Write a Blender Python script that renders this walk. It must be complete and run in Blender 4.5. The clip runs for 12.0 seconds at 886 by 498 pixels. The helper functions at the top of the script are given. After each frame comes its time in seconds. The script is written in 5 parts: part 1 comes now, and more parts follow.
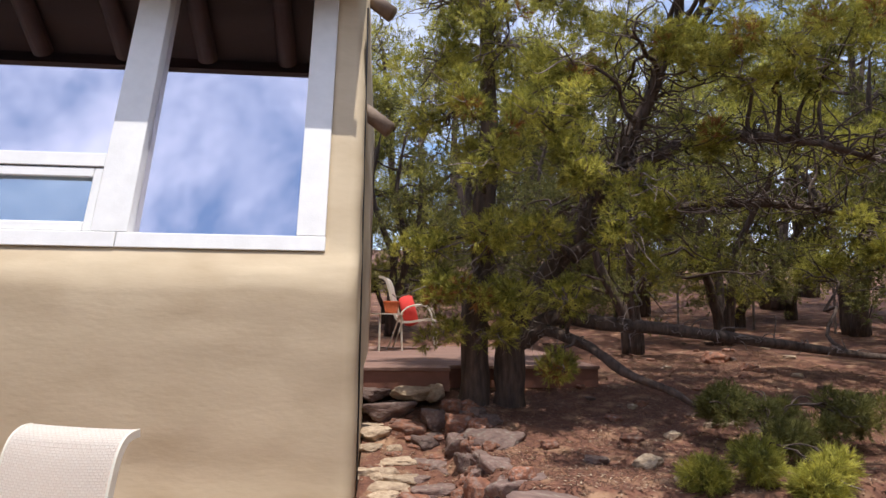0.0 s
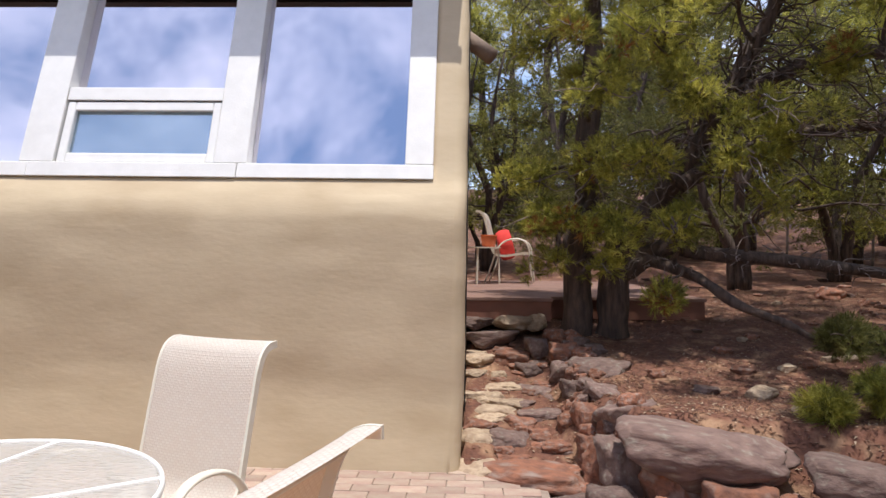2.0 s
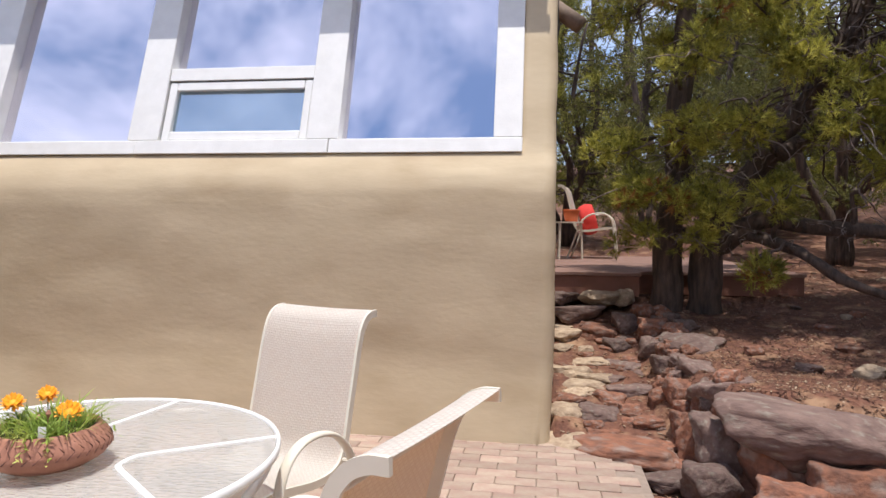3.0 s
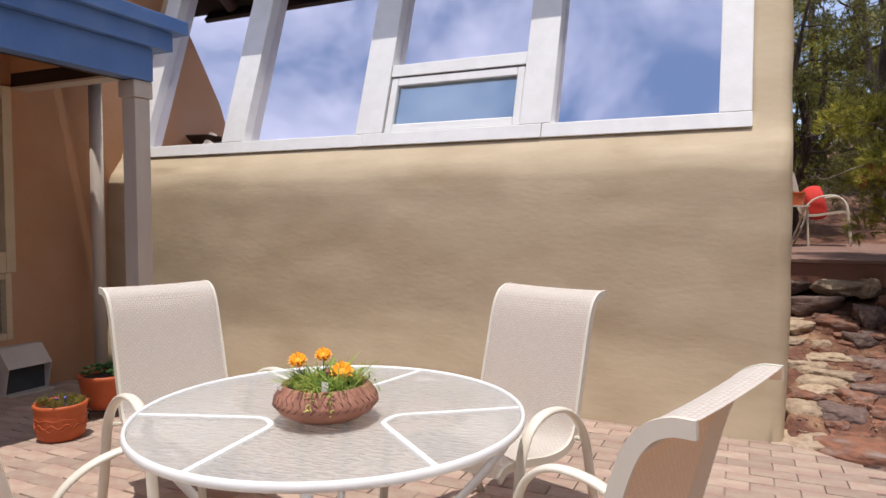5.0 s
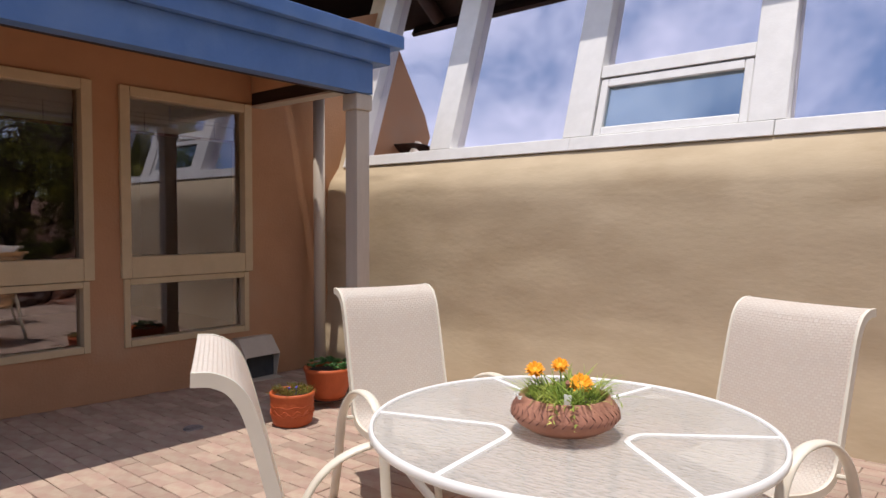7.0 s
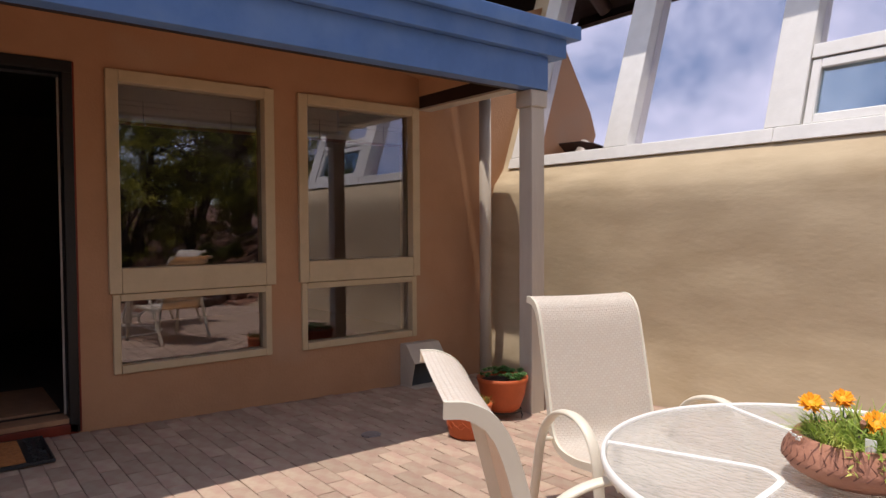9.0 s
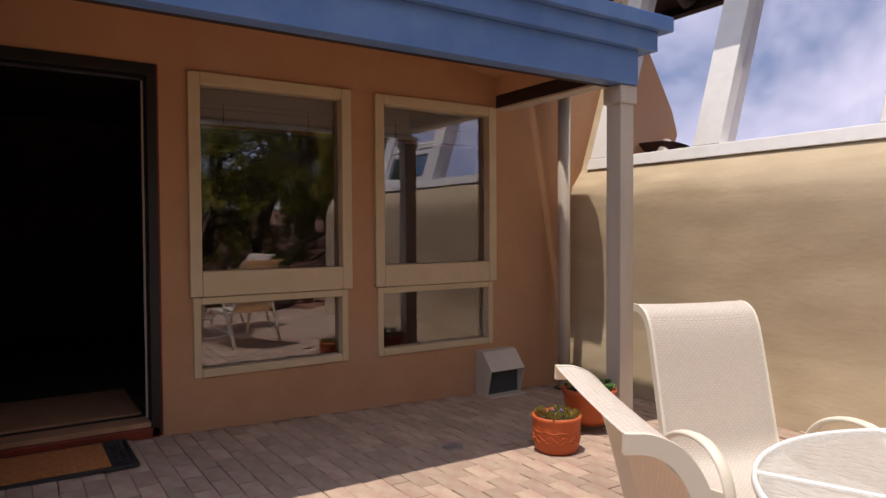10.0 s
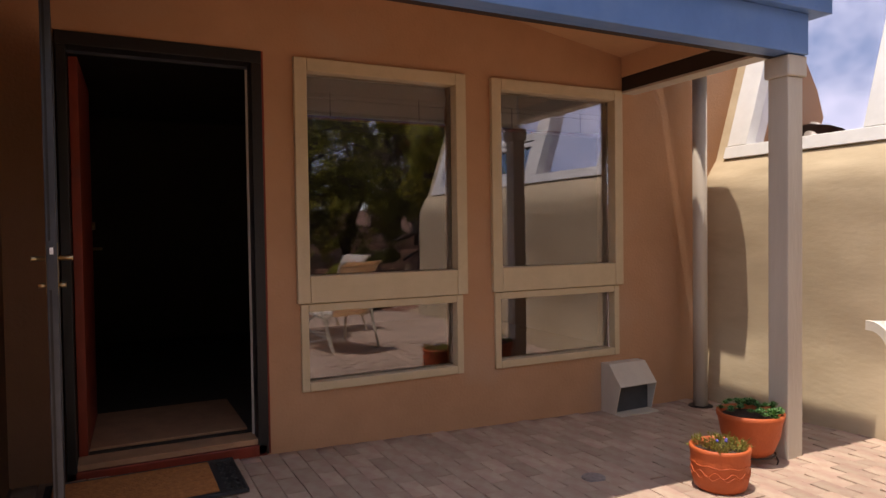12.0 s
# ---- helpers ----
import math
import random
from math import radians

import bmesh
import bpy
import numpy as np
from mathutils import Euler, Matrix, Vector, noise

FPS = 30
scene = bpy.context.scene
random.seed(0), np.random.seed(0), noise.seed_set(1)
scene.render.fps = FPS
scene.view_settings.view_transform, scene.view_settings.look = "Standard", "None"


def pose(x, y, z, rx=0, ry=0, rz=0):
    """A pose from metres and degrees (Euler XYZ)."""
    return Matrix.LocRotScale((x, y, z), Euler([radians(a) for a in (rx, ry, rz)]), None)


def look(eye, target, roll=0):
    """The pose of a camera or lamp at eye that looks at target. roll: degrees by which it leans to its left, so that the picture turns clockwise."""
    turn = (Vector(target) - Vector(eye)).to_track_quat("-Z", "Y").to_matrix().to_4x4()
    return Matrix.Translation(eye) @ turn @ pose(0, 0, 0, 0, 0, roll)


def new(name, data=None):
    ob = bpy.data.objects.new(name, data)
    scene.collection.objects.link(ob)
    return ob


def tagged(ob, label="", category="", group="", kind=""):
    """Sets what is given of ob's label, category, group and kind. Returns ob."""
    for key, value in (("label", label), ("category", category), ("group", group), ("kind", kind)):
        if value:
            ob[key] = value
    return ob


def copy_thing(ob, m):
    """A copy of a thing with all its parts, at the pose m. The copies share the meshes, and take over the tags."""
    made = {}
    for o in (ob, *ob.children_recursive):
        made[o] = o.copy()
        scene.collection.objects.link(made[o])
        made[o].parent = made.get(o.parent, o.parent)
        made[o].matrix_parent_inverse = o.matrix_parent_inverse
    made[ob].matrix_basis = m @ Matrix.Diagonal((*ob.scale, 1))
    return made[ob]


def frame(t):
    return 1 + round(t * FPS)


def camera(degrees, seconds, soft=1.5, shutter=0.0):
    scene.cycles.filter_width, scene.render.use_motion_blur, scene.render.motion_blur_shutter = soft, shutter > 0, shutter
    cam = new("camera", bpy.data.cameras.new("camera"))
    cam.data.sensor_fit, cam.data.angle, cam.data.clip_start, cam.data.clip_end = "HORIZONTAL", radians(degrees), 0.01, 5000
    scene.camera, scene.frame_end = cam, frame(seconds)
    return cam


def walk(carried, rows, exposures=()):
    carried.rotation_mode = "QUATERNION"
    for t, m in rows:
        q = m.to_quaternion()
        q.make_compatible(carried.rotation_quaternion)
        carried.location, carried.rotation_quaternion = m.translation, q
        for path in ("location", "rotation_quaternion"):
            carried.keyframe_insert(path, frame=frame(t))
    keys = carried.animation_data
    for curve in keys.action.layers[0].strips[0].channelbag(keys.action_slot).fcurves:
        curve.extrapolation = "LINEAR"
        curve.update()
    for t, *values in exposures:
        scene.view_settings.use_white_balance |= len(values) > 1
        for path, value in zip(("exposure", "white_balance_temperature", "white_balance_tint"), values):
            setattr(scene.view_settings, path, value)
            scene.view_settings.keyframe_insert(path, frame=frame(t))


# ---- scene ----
cam = camera(67.3, 12.0)
PATH = [
    (0, (0.022, 0.019, 1.268), (0.204, 2.002, 1.459), 0.7),
    (0.5, (0.0, 0.02, 1.245), (0.14, 2.01, 1.394), 0.7),
    (1, (-0.028, 0.018, 1.225), (0.062, 2.013, 1.329), 0.7),
    (1.3, (-0.051, 0.019, 1.211), (-0.002, 2.017, 1.287), 0.5),
    (1.5, (-0.063, 0.015, 1.204), (-0.047, 2.014, 1.262), 0.7),
    (2, (-0.102, 0.01, 1.189), (-0.178, 2.008, 1.197), 0.8),
    (2.5, (-0.143, 0.003, 1.176), (-0.315, 1.995, 1.142), 0.8),
    (3, (-0.191, -0.003, 1.162), (-0.487, 1.974, 1.099), 0.6),
    (3.2, (-0.207, -0.012, 1.158), (-0.566, 1.954, 1.089), 0.4),
    (4.8, (-0.331, -0.057, 1.119), (-1.114, 1.781, 1.024), -0.2),
    (5, (-0.348, -0.075, 1.119), (-1.174, 1.744, 1.025), -0.0),
    (5.5, (-0.385, -0.089, 1.119), (-1.33, 1.671, 1.026), -0.0),
    (6, (-0.427, -0.1, 1.121), (-1.491, 1.59, 1.031), 0.1),
    (6.5, (-0.474, -0.107, 1.123), (-1.651, 1.508, 1.038), 0.2),
    (7, (-0.531, -0.112, 1.122), (-1.813, 1.421, 1.042), 0.2),
    (7.2, (-0.557, -0.121, 1.119), (-1.877, 1.379, 1.042), 0.1),
    (8.8, (-0.845, -0.115, 1.119), (-2.397, 1.145, 1.049), -0.3),
    (9, (-0.869, -0.118, 1.119), (-2.441, 1.116, 1.05), -0.3),
    (9.5, (-0.98, -0.135, 1.114), (-2.602, 1.033, 1.052), -0.4),
    (10, (-1.103, -0.153, 1.109), (-2.773, 0.946, 1.055), -0.3),
    (10.5, (-1.235, -0.172, 1.122), (-2.939, 0.873, 1.068), -0.3),
    (11, (-1.36, -0.178, 1.124), (-3.093, 0.818, 1.071), -0.4),
    (11.5, (-1.487, -0.172, 1.114), (-3.25, 0.77, 1.061), -0.6),
    (12, (-1.639, -0.151, 1.11), (-3.427, 0.745, 1.056), -0.8),
]
EXPOSURES = [(0.0, 0.34, 6550, 11), (3.0, 0.27, 6500, 11), (5.0, 0.09, 6600, 12), (9.5, 0.10, 7100, 14), (12.0, 0.43, 7450, 15)]
walk(cam, [(t, look(eye, target, roll)) for t, eye, target, roll in PATH], EXPOSURES)

# ---- world, sun ----
SUN_DIR = Vector((0.06, -0.19, 1.0)).normalized()
SUN_ELEVATION = math.asin(SUN_DIR.z)
SUN_STRENGTH, SKY_STRENGTH, EXPOSURE = 3.8, 0.165, 0.27
scene.view_settings.exposure = EXPOSURE

world = bpy.data.worlds.new("world")
scene.world = world
world.use_nodes = True
wn = world.node_tree
wn.nodes.clear()
w_out = wn.nodes.new("ShaderNodeOutputWorld")
w_bg = wn.nodes.new("ShaderNodeBackground")
w_sky = wn.nodes.new("ShaderNodeTexSky")
w_sky.sky_type = "NISHITA"
w_sky.sun_disc = False
w_sky.sun_elevation = SUN_ELEVATION
w_sky.sun_rotation = math.atan2(SUN_DIR.x, SUN_DIR.y)
w_sky.altitude = 2000
w_co = wn.nodes.new("ShaderNodeTexCoord")
w_map = wn.nodes.new("ShaderNodeMapping")
w_map.inputs["Scale"].default_value = (1.0, 1.0, 1.2)
w_noise = wn.nodes.new("ShaderNodeTexNoise")
w_noise.inputs["Scale"].default_value = 2.6
w_noise.inputs["Detail"].default_value = 7
w_noise.inputs["Roughness"].default_value = 0.62
w_noise.inputs["Distortion"].default_value = 0.4
w_ramp = wn.nodes.new("ShaderNodeValToRGB")
w_ramp.color_ramp.elements[0].position, w_ramp.color_ramp.elements[1].position = 0.36, 0.78
w_mix = wn.nodes.new("ShaderNodeMixRGB")
w_mix.inputs[2].default_value = (7.5, 7.6, 9.2, 1)
wn.links.new(w_co.outputs["Generated"], w_map.inputs[0])
wn.links.new(w_map.outputs[0], w_noise.inputs["Vector"])
wn.links.new(w_noise.outputs["Fac"], w_ramp.inputs[0])
wn.links.new(w_ramp.outputs[0], w_mix.inputs[0])
wn.links.new(w_sky.outputs[0], w_mix.inputs[1])
wn.links.new(w_mix.outputs[0], w_bg.inputs[0])
w_bg.inputs[1].default_value = SKY_STRENGTH
wn.links.new(w_bg.outputs[0], w_out.inputs[0])

sun_data = bpy.data.lights.new("sun", "SUN")
sun_data.energy = SUN_STRENGTH
sun_data.angle = radians(0.53)
sun_data.color = (1.0, 0.965, 0.92)
sun = new("sun", sun_data)
sun.matrix_world = look(SUN_DIR * 30, (0, 0, 0))


# ---- materials ----
def mat(name, color, rough=0.8, color2=None, scale=6.0, detail=6.0, bump=0.0, bump_scale=60.0, metal=0.0,
        spots=None, spot_scale=2.0, spot_range=(0.5, 0.7), vary=0.0, stretch=(1, 1, 1), spec=0.5, per="", wave=None):
    """A procedural surface: two colours mixed by noise, larger stains, a bump at two scales, and a change of value per object or island."""
    m = bpy.data.materials.new(name)
    m.use_nodes = True
    n, l = m.node_tree.nodes, m.node_tree.links
    b = n["Principled BSDF"]
    b.inputs["Roughness"].default_value = rough
    b.inputs["Metallic"].default_value = metal
    b.inputs["Specular IOR Level"].default_value = spec
    tc = n.new("ShaderNodeTexCoord")
    mp = n.new("ShaderNodeMapping")
    mp.inputs["Scale"].default_value = stretch
    l.new(tc.outputs["Object"], mp.inputs[0])
    no = n.new("ShaderNodeTexNoise")
    no.inputs["Scale"].default_value, no.inputs["Detail"].default_value = scale, detail
    no.inputs["Roughness"].default_value = 0.6
    l.new(mp.outputs[0], no.inputs["Vector"])
    mix = n.new("ShaderNodeMixRGB")
    mix.inputs[1].default_value = (*color, 1)
    c2 = color2 or tuple(c * 0.8 for c in color)
    mix.inputs[2].default_value = (*c2, 1)
    rr = n.new("ShaderNodeMapRange")
    rr.inputs[1].default_value, rr.inputs[2].default_value = 0.35, 0.65
    l.new(no.outputs["Fac"], rr.inputs[0])
    l.new(rr.outputs[0], mix.inputs[0])
    last = mix.outputs[0]
    if spots:
        s = n.new("ShaderNodeTexNoise")
        s.inputs["Scale"].default_value, s.inputs["Detail"].default_value = spot_scale, 4
        l.new(mp.outputs[0], s.inputs["Vector"])
        sr = n.new("ShaderNodeMapRange")
        sr.inputs[1].default_value, sr.inputs[2].default_value = spot_range
        l.new(s.outputs["Fac"], sr.inputs[0])
        m2 = n.new("ShaderNodeMixRGB")
        m2.inputs[2].default_value = (*spots, 1)
        l.new(last, m2.inputs[1])
        l.new(sr.outputs[0], m2.inputs[0])
        last = m2.outputs[0]
    if vary:
        if per == "island":
            g = n.new("ShaderNodeNewGeometry")
            src = g.outputs["Random Per Island"]
        else:
            g = n.new("ShaderNodeObjectInfo")
            src = g.outputs["Random"]
        vr = n.new("ShaderNodeMapRange")
        vr.inputs[3].default_value, vr.inputs[4].default_value = 1 - vary, 1 + vary
        l.new(src, vr.inputs[0])
        hs = n.new("ShaderNodeHueSaturation")
        l.new(vr.outputs[0], hs.inputs["Value"])
        l.new(last, hs.inputs["Color"])
        last = hs.outputs[0]
    l.new(last, b.inputs["Base Color"])
    height = None
    if wave:
        wv = n.new("ShaderNodeTexWave")
        wv.bands_direction = wave[0]
        wv.inputs["Scale"].default_value = wave[1]
        wv.inputs["Distortion"].default_value = wave[2]
        l.new(tc.outputs["Object"], wv.inputs["Vector"])
        height = wv.outputs["Fac"]
    if bump:
        bn = n.new("ShaderNodeTexNoise")
        bn.inputs["Scale"].default_value, bn.inputs["Detail"].default_value = bump_scale, 8
        l.new(mp.outputs[0], bn.inputs["Vector"])
        src = bn.outputs["Fac"]
        if height:
            ad = n.new("ShaderNodeMath")
            l.new(src, ad.inputs[0])
            l.new(height, ad.inputs[1])
            src = ad.outputs[0]
        bp = n.new("ShaderNodeBump")
        bp.inputs["Strength"].default_value = bump
        bp.inputs["Distance"].default_value = 0.01
        l.new(src, bp.inputs["Height"])
        l.new(bp.outputs[0], b.inputs["Normal"])
    return m


def glass_mat(name, reflect, tint, wavy=0.0):
    """A window pane: a mirror-like coat over a clear, tinted pane."""
    m = bpy.data.materials.new(name)
    m.use_nodes = True
    n, l = m.node_tree.nodes, m.node_tree.links
    n.remove(n["Principled BSDF"])
    out = n["Material Output"]
    gl, tr, mx = n.new("ShaderNodeBsdfGlossy"), n.new("ShaderNodeBsdfTransparent"), n.new("ShaderNodeMixShader")
    gl.inputs["Roughness"].default_value = 0.01
    gl.inputs["Color"].default_value = (0.97, 0.94, 1.0, 1)
    tr.inputs["Color"].default_value = (*tint, 1)
    fr = n.new("ShaderNodeFresnel")
    fr.inputs[0].default_value = 1.5
    ad = n.new("ShaderNodeMath")
    ad.use_clamp = True
    ad.inputs[1].default_value = reflect
    l.new(fr.outputs[0], ad.inputs[0])
    l.new(ad.outputs[0], mx.inputs[0])
    l.new(tr.outputs[0], mx.inputs[1])
    l.new(gl.outputs[0], mx.inputs[2])
    l.new(mx.outputs[0], out.inputs[0])
    if wavy:
        no, bp, tc = n.new("ShaderNodeTexNoise"), n.new("ShaderNodeBump"), n.new("ShaderNodeTexCoord")
        no.inputs["Scale"].default_value = 3
        bp.inputs["Strength"].default_value, bp.inputs["Distance"].default_value = wavy, 0.01
        l.new(tc.outputs["Object"], no.inputs["Vector"])
        l.new(no.outputs["Fac"], bp.inputs["Height"])
        l.new(bp.outputs[0], gl.inputs["Normal"])
    return m


M_STUCCO = mat("stucco_tan", (0.58, 0.466, 0.312), 0.92, (0.53, 0.424, 0.28), 4.0, 12, 0.14, 26, spots=(0.44, 0.335, 0.21), spot_scale=2.6, spot_range=(0.47, 0.80), stretch=(0.6, 1, 1.5))
M_HOUSE = mat("stucco_adobe", (0.475, 0.258, 0.142), 0.9, (0.43, 0.228, 0.122), 3, 8, 0.3, 60, spots=(0.48, 0.31, 0.20), spot_scale=1.5, spot_range=(0.55, 0.8))
M_WHITE = mat("white_paint", (0.78, 0.77, 0.74), 0.5, (0.72, 0.71, 0.68), 8, 5, 0.12, 90)
M_CREAM = mat("cream_paint", (0.58, 0.455, 0.29), 0.55, (0.53, 0.415, 0.26), 8, 5, 0.15, 70)
M_POST = mat("post_paint", (0.56, 0.50, 0.42), 0.6, (0.50, 0.44, 0.37), 7, 5, 0.25, 50, stretch=(1, 1, 0.2))
M_BLUE = mat("blue_metal_paint", (0.10, 0.21, 0.47), 0.45, (0.085, 0.185, 0.42), 5, 5, 0.1, 30, spots=(0.13, 0.24, 0.48), spot_scale=3)
M_CEIL = mat("soffit_paint", (0.62, 0.36, 0.20), 0.85, (0.55, 0.32, 0.18), 3, 6, 0.2, 50)
M_DARKWOOD = mat("dark_stained_wood", (0.035, 0.016, 0.010), 0.7, (0.022, 0.011, 0.008), 5, 6, 0.3, 40, stretch=(0.3, 3, 3))
M_STUB = mat("stub_log", (0.26, 0.19, 0.14), 0.8, (0.17, 0.12, 0.09), 8, 5, 0.4, 40)
M_VIGA = mat("viga_wood", (0.04, 0.016, 0.010), 0.7, (0.025, 0.010, 0.007), 6, 6, 0.3, 40)
# Near-black on purpose: the dimness of unlit rooms is put into the colour.
M_ROOM_SHADE = mat("room_shade_plaster", (0.05, 0.035, 0.028), 0.9, (0.04, 0.03, 0.024), 3, 4, 0.1, 40)
M_FRAMEBLACK = mat("black_door_frame", (0.006, 0.005, 0.005), 0.5, (0.010, 0.008, 0.008), 9, 5, 0.2, 60)
M_RED = mat("red_stained_wood", (0.23, 0.028, 0.011), 0.5, (0.15, 0.019, 0.008), 6, 6, 0.25, 40, stretch=(3, 1, 0.4))
M_GREYMETAL = mat("grey_metal", (0.085, 0.088, 0.10), 0.4, (0.06, 0.063, 0.075), 8, 4, 0.1, 60, metal=0.6)
M_BRASS = mat("brass", (0.42, 0.32, 0.19), 0.3, (0.45, 0.33, 0.18), 9, 3, 0.05, 60, metal=1.0)
M_BRICK = mat("paver_brick", (0.415, 0.33, 0.248), 0.88, (0.37, 0.252, 0.195), 14, 6, 0.4, 90, vary=0.17, spots=(0.35, 0.205, 0.175), spot_scale=1.2, spot_range=(0.45, 0.8))
M_SAND = mat("joint_sand", (0.34, 0.265, 0.21), 0.95, (0.27, 0.205, 0.16), 20, 6, 0.6, 120)
M_SOIL = mat("red_soil", (0.20, 0.088, 0.052), 0.95, (0.11, 0.046, 0.03), 22, 12, 1.0, 40, spots=(0.36, 0.215, 0.125), spot_scale=6.0, spot_range=(0.52, 0.72))
M_ROCK = mat("grey_sandstone", (0.20, 0.130, 0.105), 0.9, (0.115, 0.072, 0.06), 7, 12, 1.0, 13, vary=0.25, spots=(0.24, 0.21, 0.165), spot_scale=11, spot_range=(0.55, 0.75))
M_ROCKRED = mat("red_sandstone", (0.30, 0.125, 0.07), 0.9, (0.16, 0.075, 0.05), 7, 11, 1.0, 14, vary=0.28, spots=(0.28, 0.21, 0.17), spot_scale=4, spot_range=(0.5, 0.7))
M_ROCKPALE = mat("pale_limestone", (0.50, 0.385, 0.265), 0.9, (0.31, 0.215, 0.14), 7, 11, 1.0, 14, vary=0.2, spots=(0.35, 0.25, 0.18), spot_scale=4, spot_range=(0.55, 0.75))
M_BARK = mat("bark", (0.125, 0.086, 0.066), 0.95, (0.045, 0.032, 0.026), 9, 10, 1.0, 22, stretch=(2.5, 2.5, 0.5))
M_TWIG = mat("dead_twig", (0.26, 0.21, 0.185), 0.9, (0.13, 0.095, 0.08), 9, 5, 0.3, 40)
M_DECK = mat("deck_board", (0.27, 0.16, 0.125), 0.8, (0.21, 0.12, 0.09), 6, 6, 0.4, 40, vary=0.12, stretch=(0.4, 4, 4))
M_DECKRED = mat("deck_fascia", (0.25, 0.105, 0.07), 0.7, (0.2, 0.085, 0.055), 5, 6, 0.3, 40)
M_TERRA = mat("terracotta", (0.52, 0.105, 0.026), 0.6, (0.43, 0.085, 0.022), 7, 6, 0.25, 60)
M_BOWL = mat("bowl_clay", (0.45, 0.21, 0.135), 0.75, (0.33, 0.14, 0.09), 9, 6, 0.3, 70)
M_ENAMEL = mat("white_enamel_tube", (0.82, 0.81, 0.78), 0.35, (0.78, 0.77, 0.74), 8, 3, 0.03, 40)
M_ALU = mat("cream_enamel_tube", (0.76, 0.70, 0.58), 0.4, (0.72, 0.66, 0.54), 8, 3, 0.05, 40)
M_BRICK2 = mat("paver_brick_far", (0.415, 0.33, 0.248), 0.88, (0.37, 0.252, 0.195), 14, 6, 0.4, 90, vary=0.17, spots=(0.35, 0.205, 0.175), spot_scale=1.2, spot_range=(0.45, 0.8), per="island")
M_DARKLIT = mat("dark_crumbs", (0.06, 0.028, 0.018), 0.95, (0.11, 0.05, 0.03), 5, 3)
M_NEEDLE = mat("dry_needles", (0.36, 0.19, 0.10), 0.9, (0.22, 0.10, 0.055), 5, 3)
M_SOIL2 = mat("pot_soil", (0.06, 0.04, 0.03), 0.95, (0.03, 0.02, 0.015), 30, 5, 0.8, 90)
M_ORANGE = mat("orange_petal", (0.90, 0.33, 0.012), 0.6, (0.95, 0.45, 0.02), 40, 3, 0.1, 90)
M_MAT_RUBBER = mat("black_rubber", (0.02, 0.02, 0.022), 0.6, (0.03, 0.03, 0.032), 20, 4, 0.3, 60)
M_COIR = mat("coir", (0.46, 0.18, 0.055), 0.95, (0.32, 0.12, 0.04), 40, 5, 0.9, 120)
M_PILLOW = mat("red_cushion", (0.70, 0.05, 0.04), 0.9, (0.6, 0.045, 0.035), 12, 4, 0.3, 60)
M_WOODFLOOR = mat("tan_doormat_floor", (0.42, 0.23, 0.125), 0.8, (0.34, 0.18, 0.10), 8, 5, 0.2, 60)
# White for the bands that imitate the canopy beam mirrored in the panes.
M_REFLECT_BAND = mat("reflected_beam_white", (0.84, 0.83, 0.79), 0.8, (0.76, 0.75, 0.71), 3, 4, 0.15, 60, stretch=(1, 0.3, 3))
G_SUN = glass_mat("reflective_glass", 0.78, (0.5, 0.5, 0.5))
G_CAS = glass_mat("casement_glass", 0.45, (0.45, 0.5, 0.55))
G_CAS.node_tree.nodes["Glossy BSDF"].inputs["Color"].default_value = (0.72, 0.88, 1.0, 1)
G_WIN = glass_mat("clear_glass", 0.098, (0.86, 0.86, 0.85))


def sling_mat():
    """Woven vinyl: fine ribs and a small zigzag, letting some light through."""
    m = bpy.data.materials.new("woven_sling")
    m.use_nodes = True
    n, l = m.node_tree.nodes, m.node_tree.links
    b, out = n["Principled BSDF"], n["Material Output"]
    b.inputs["Roughness"].default_value = 0.7
    uv = n.new("ShaderNodeUVMap")
    mp = n.new("ShaderNodeMapping")
    mp.inputs["Scale"].default_value = (24, 100, 1)
    br = n.new("ShaderNodeTexBrick")
    br.inputs["Color1"].default_value = (0.80, 0.785, 0.70, 1)
    br.inputs["Color2"].default_value = (0.75, 0.715, 0.63, 1)
    br.inputs["Mortar"].default_value = (0.70, 0.66, 0.58, 1)
    br.inputs["Scale"].default_value = 1.0
    br.inputs["Mortar Size"].default_value = 0.14
    br.inputs["Mortar Smooth"].default_value = 0.5
    br.inputs["Brick Width"].default_value, br.inputs["Row Height"].default_value = 1.0, 1.0
    l.new(uv.outputs[0], mp.inputs[0])
    l.new(mp.outputs[0], br.inputs["Vector"])
    l.new(br.outputs["Color"], b.inputs["Base Color"])
    bp = n.new("ShaderNodeBump")
    bp.inputs["Strength"].default_value, bp.inputs["Distance"].default_value = 0.8, 0.003
    inv = n.new("ShaderNodeMath")
    inv.operation = "SUBTRACT"
    inv.inputs[0].default_value = 1.0
    l.new(br.outputs["Fac"], inv.inputs[1])
    l.new(inv.outputs[0], bp.inputs["Height"])
    l.new(bp.outputs[0], b.inputs["Normal"])
    tl, mx = n.new("ShaderNodeBsdfTranslucent"), n.new("ShaderNodeMixShader")
    tl.inputs["Color"].default_value = (0.90, 0.43, 0.16, 1)
    mx.inputs[0].default_value = 0.28
    l.new(b.outputs[0], mx.inputs[1])
    l.new(tl.outputs[0], mx.inputs[2])
    l.new(mx.outputs[0], out.inputs[0])
    return m


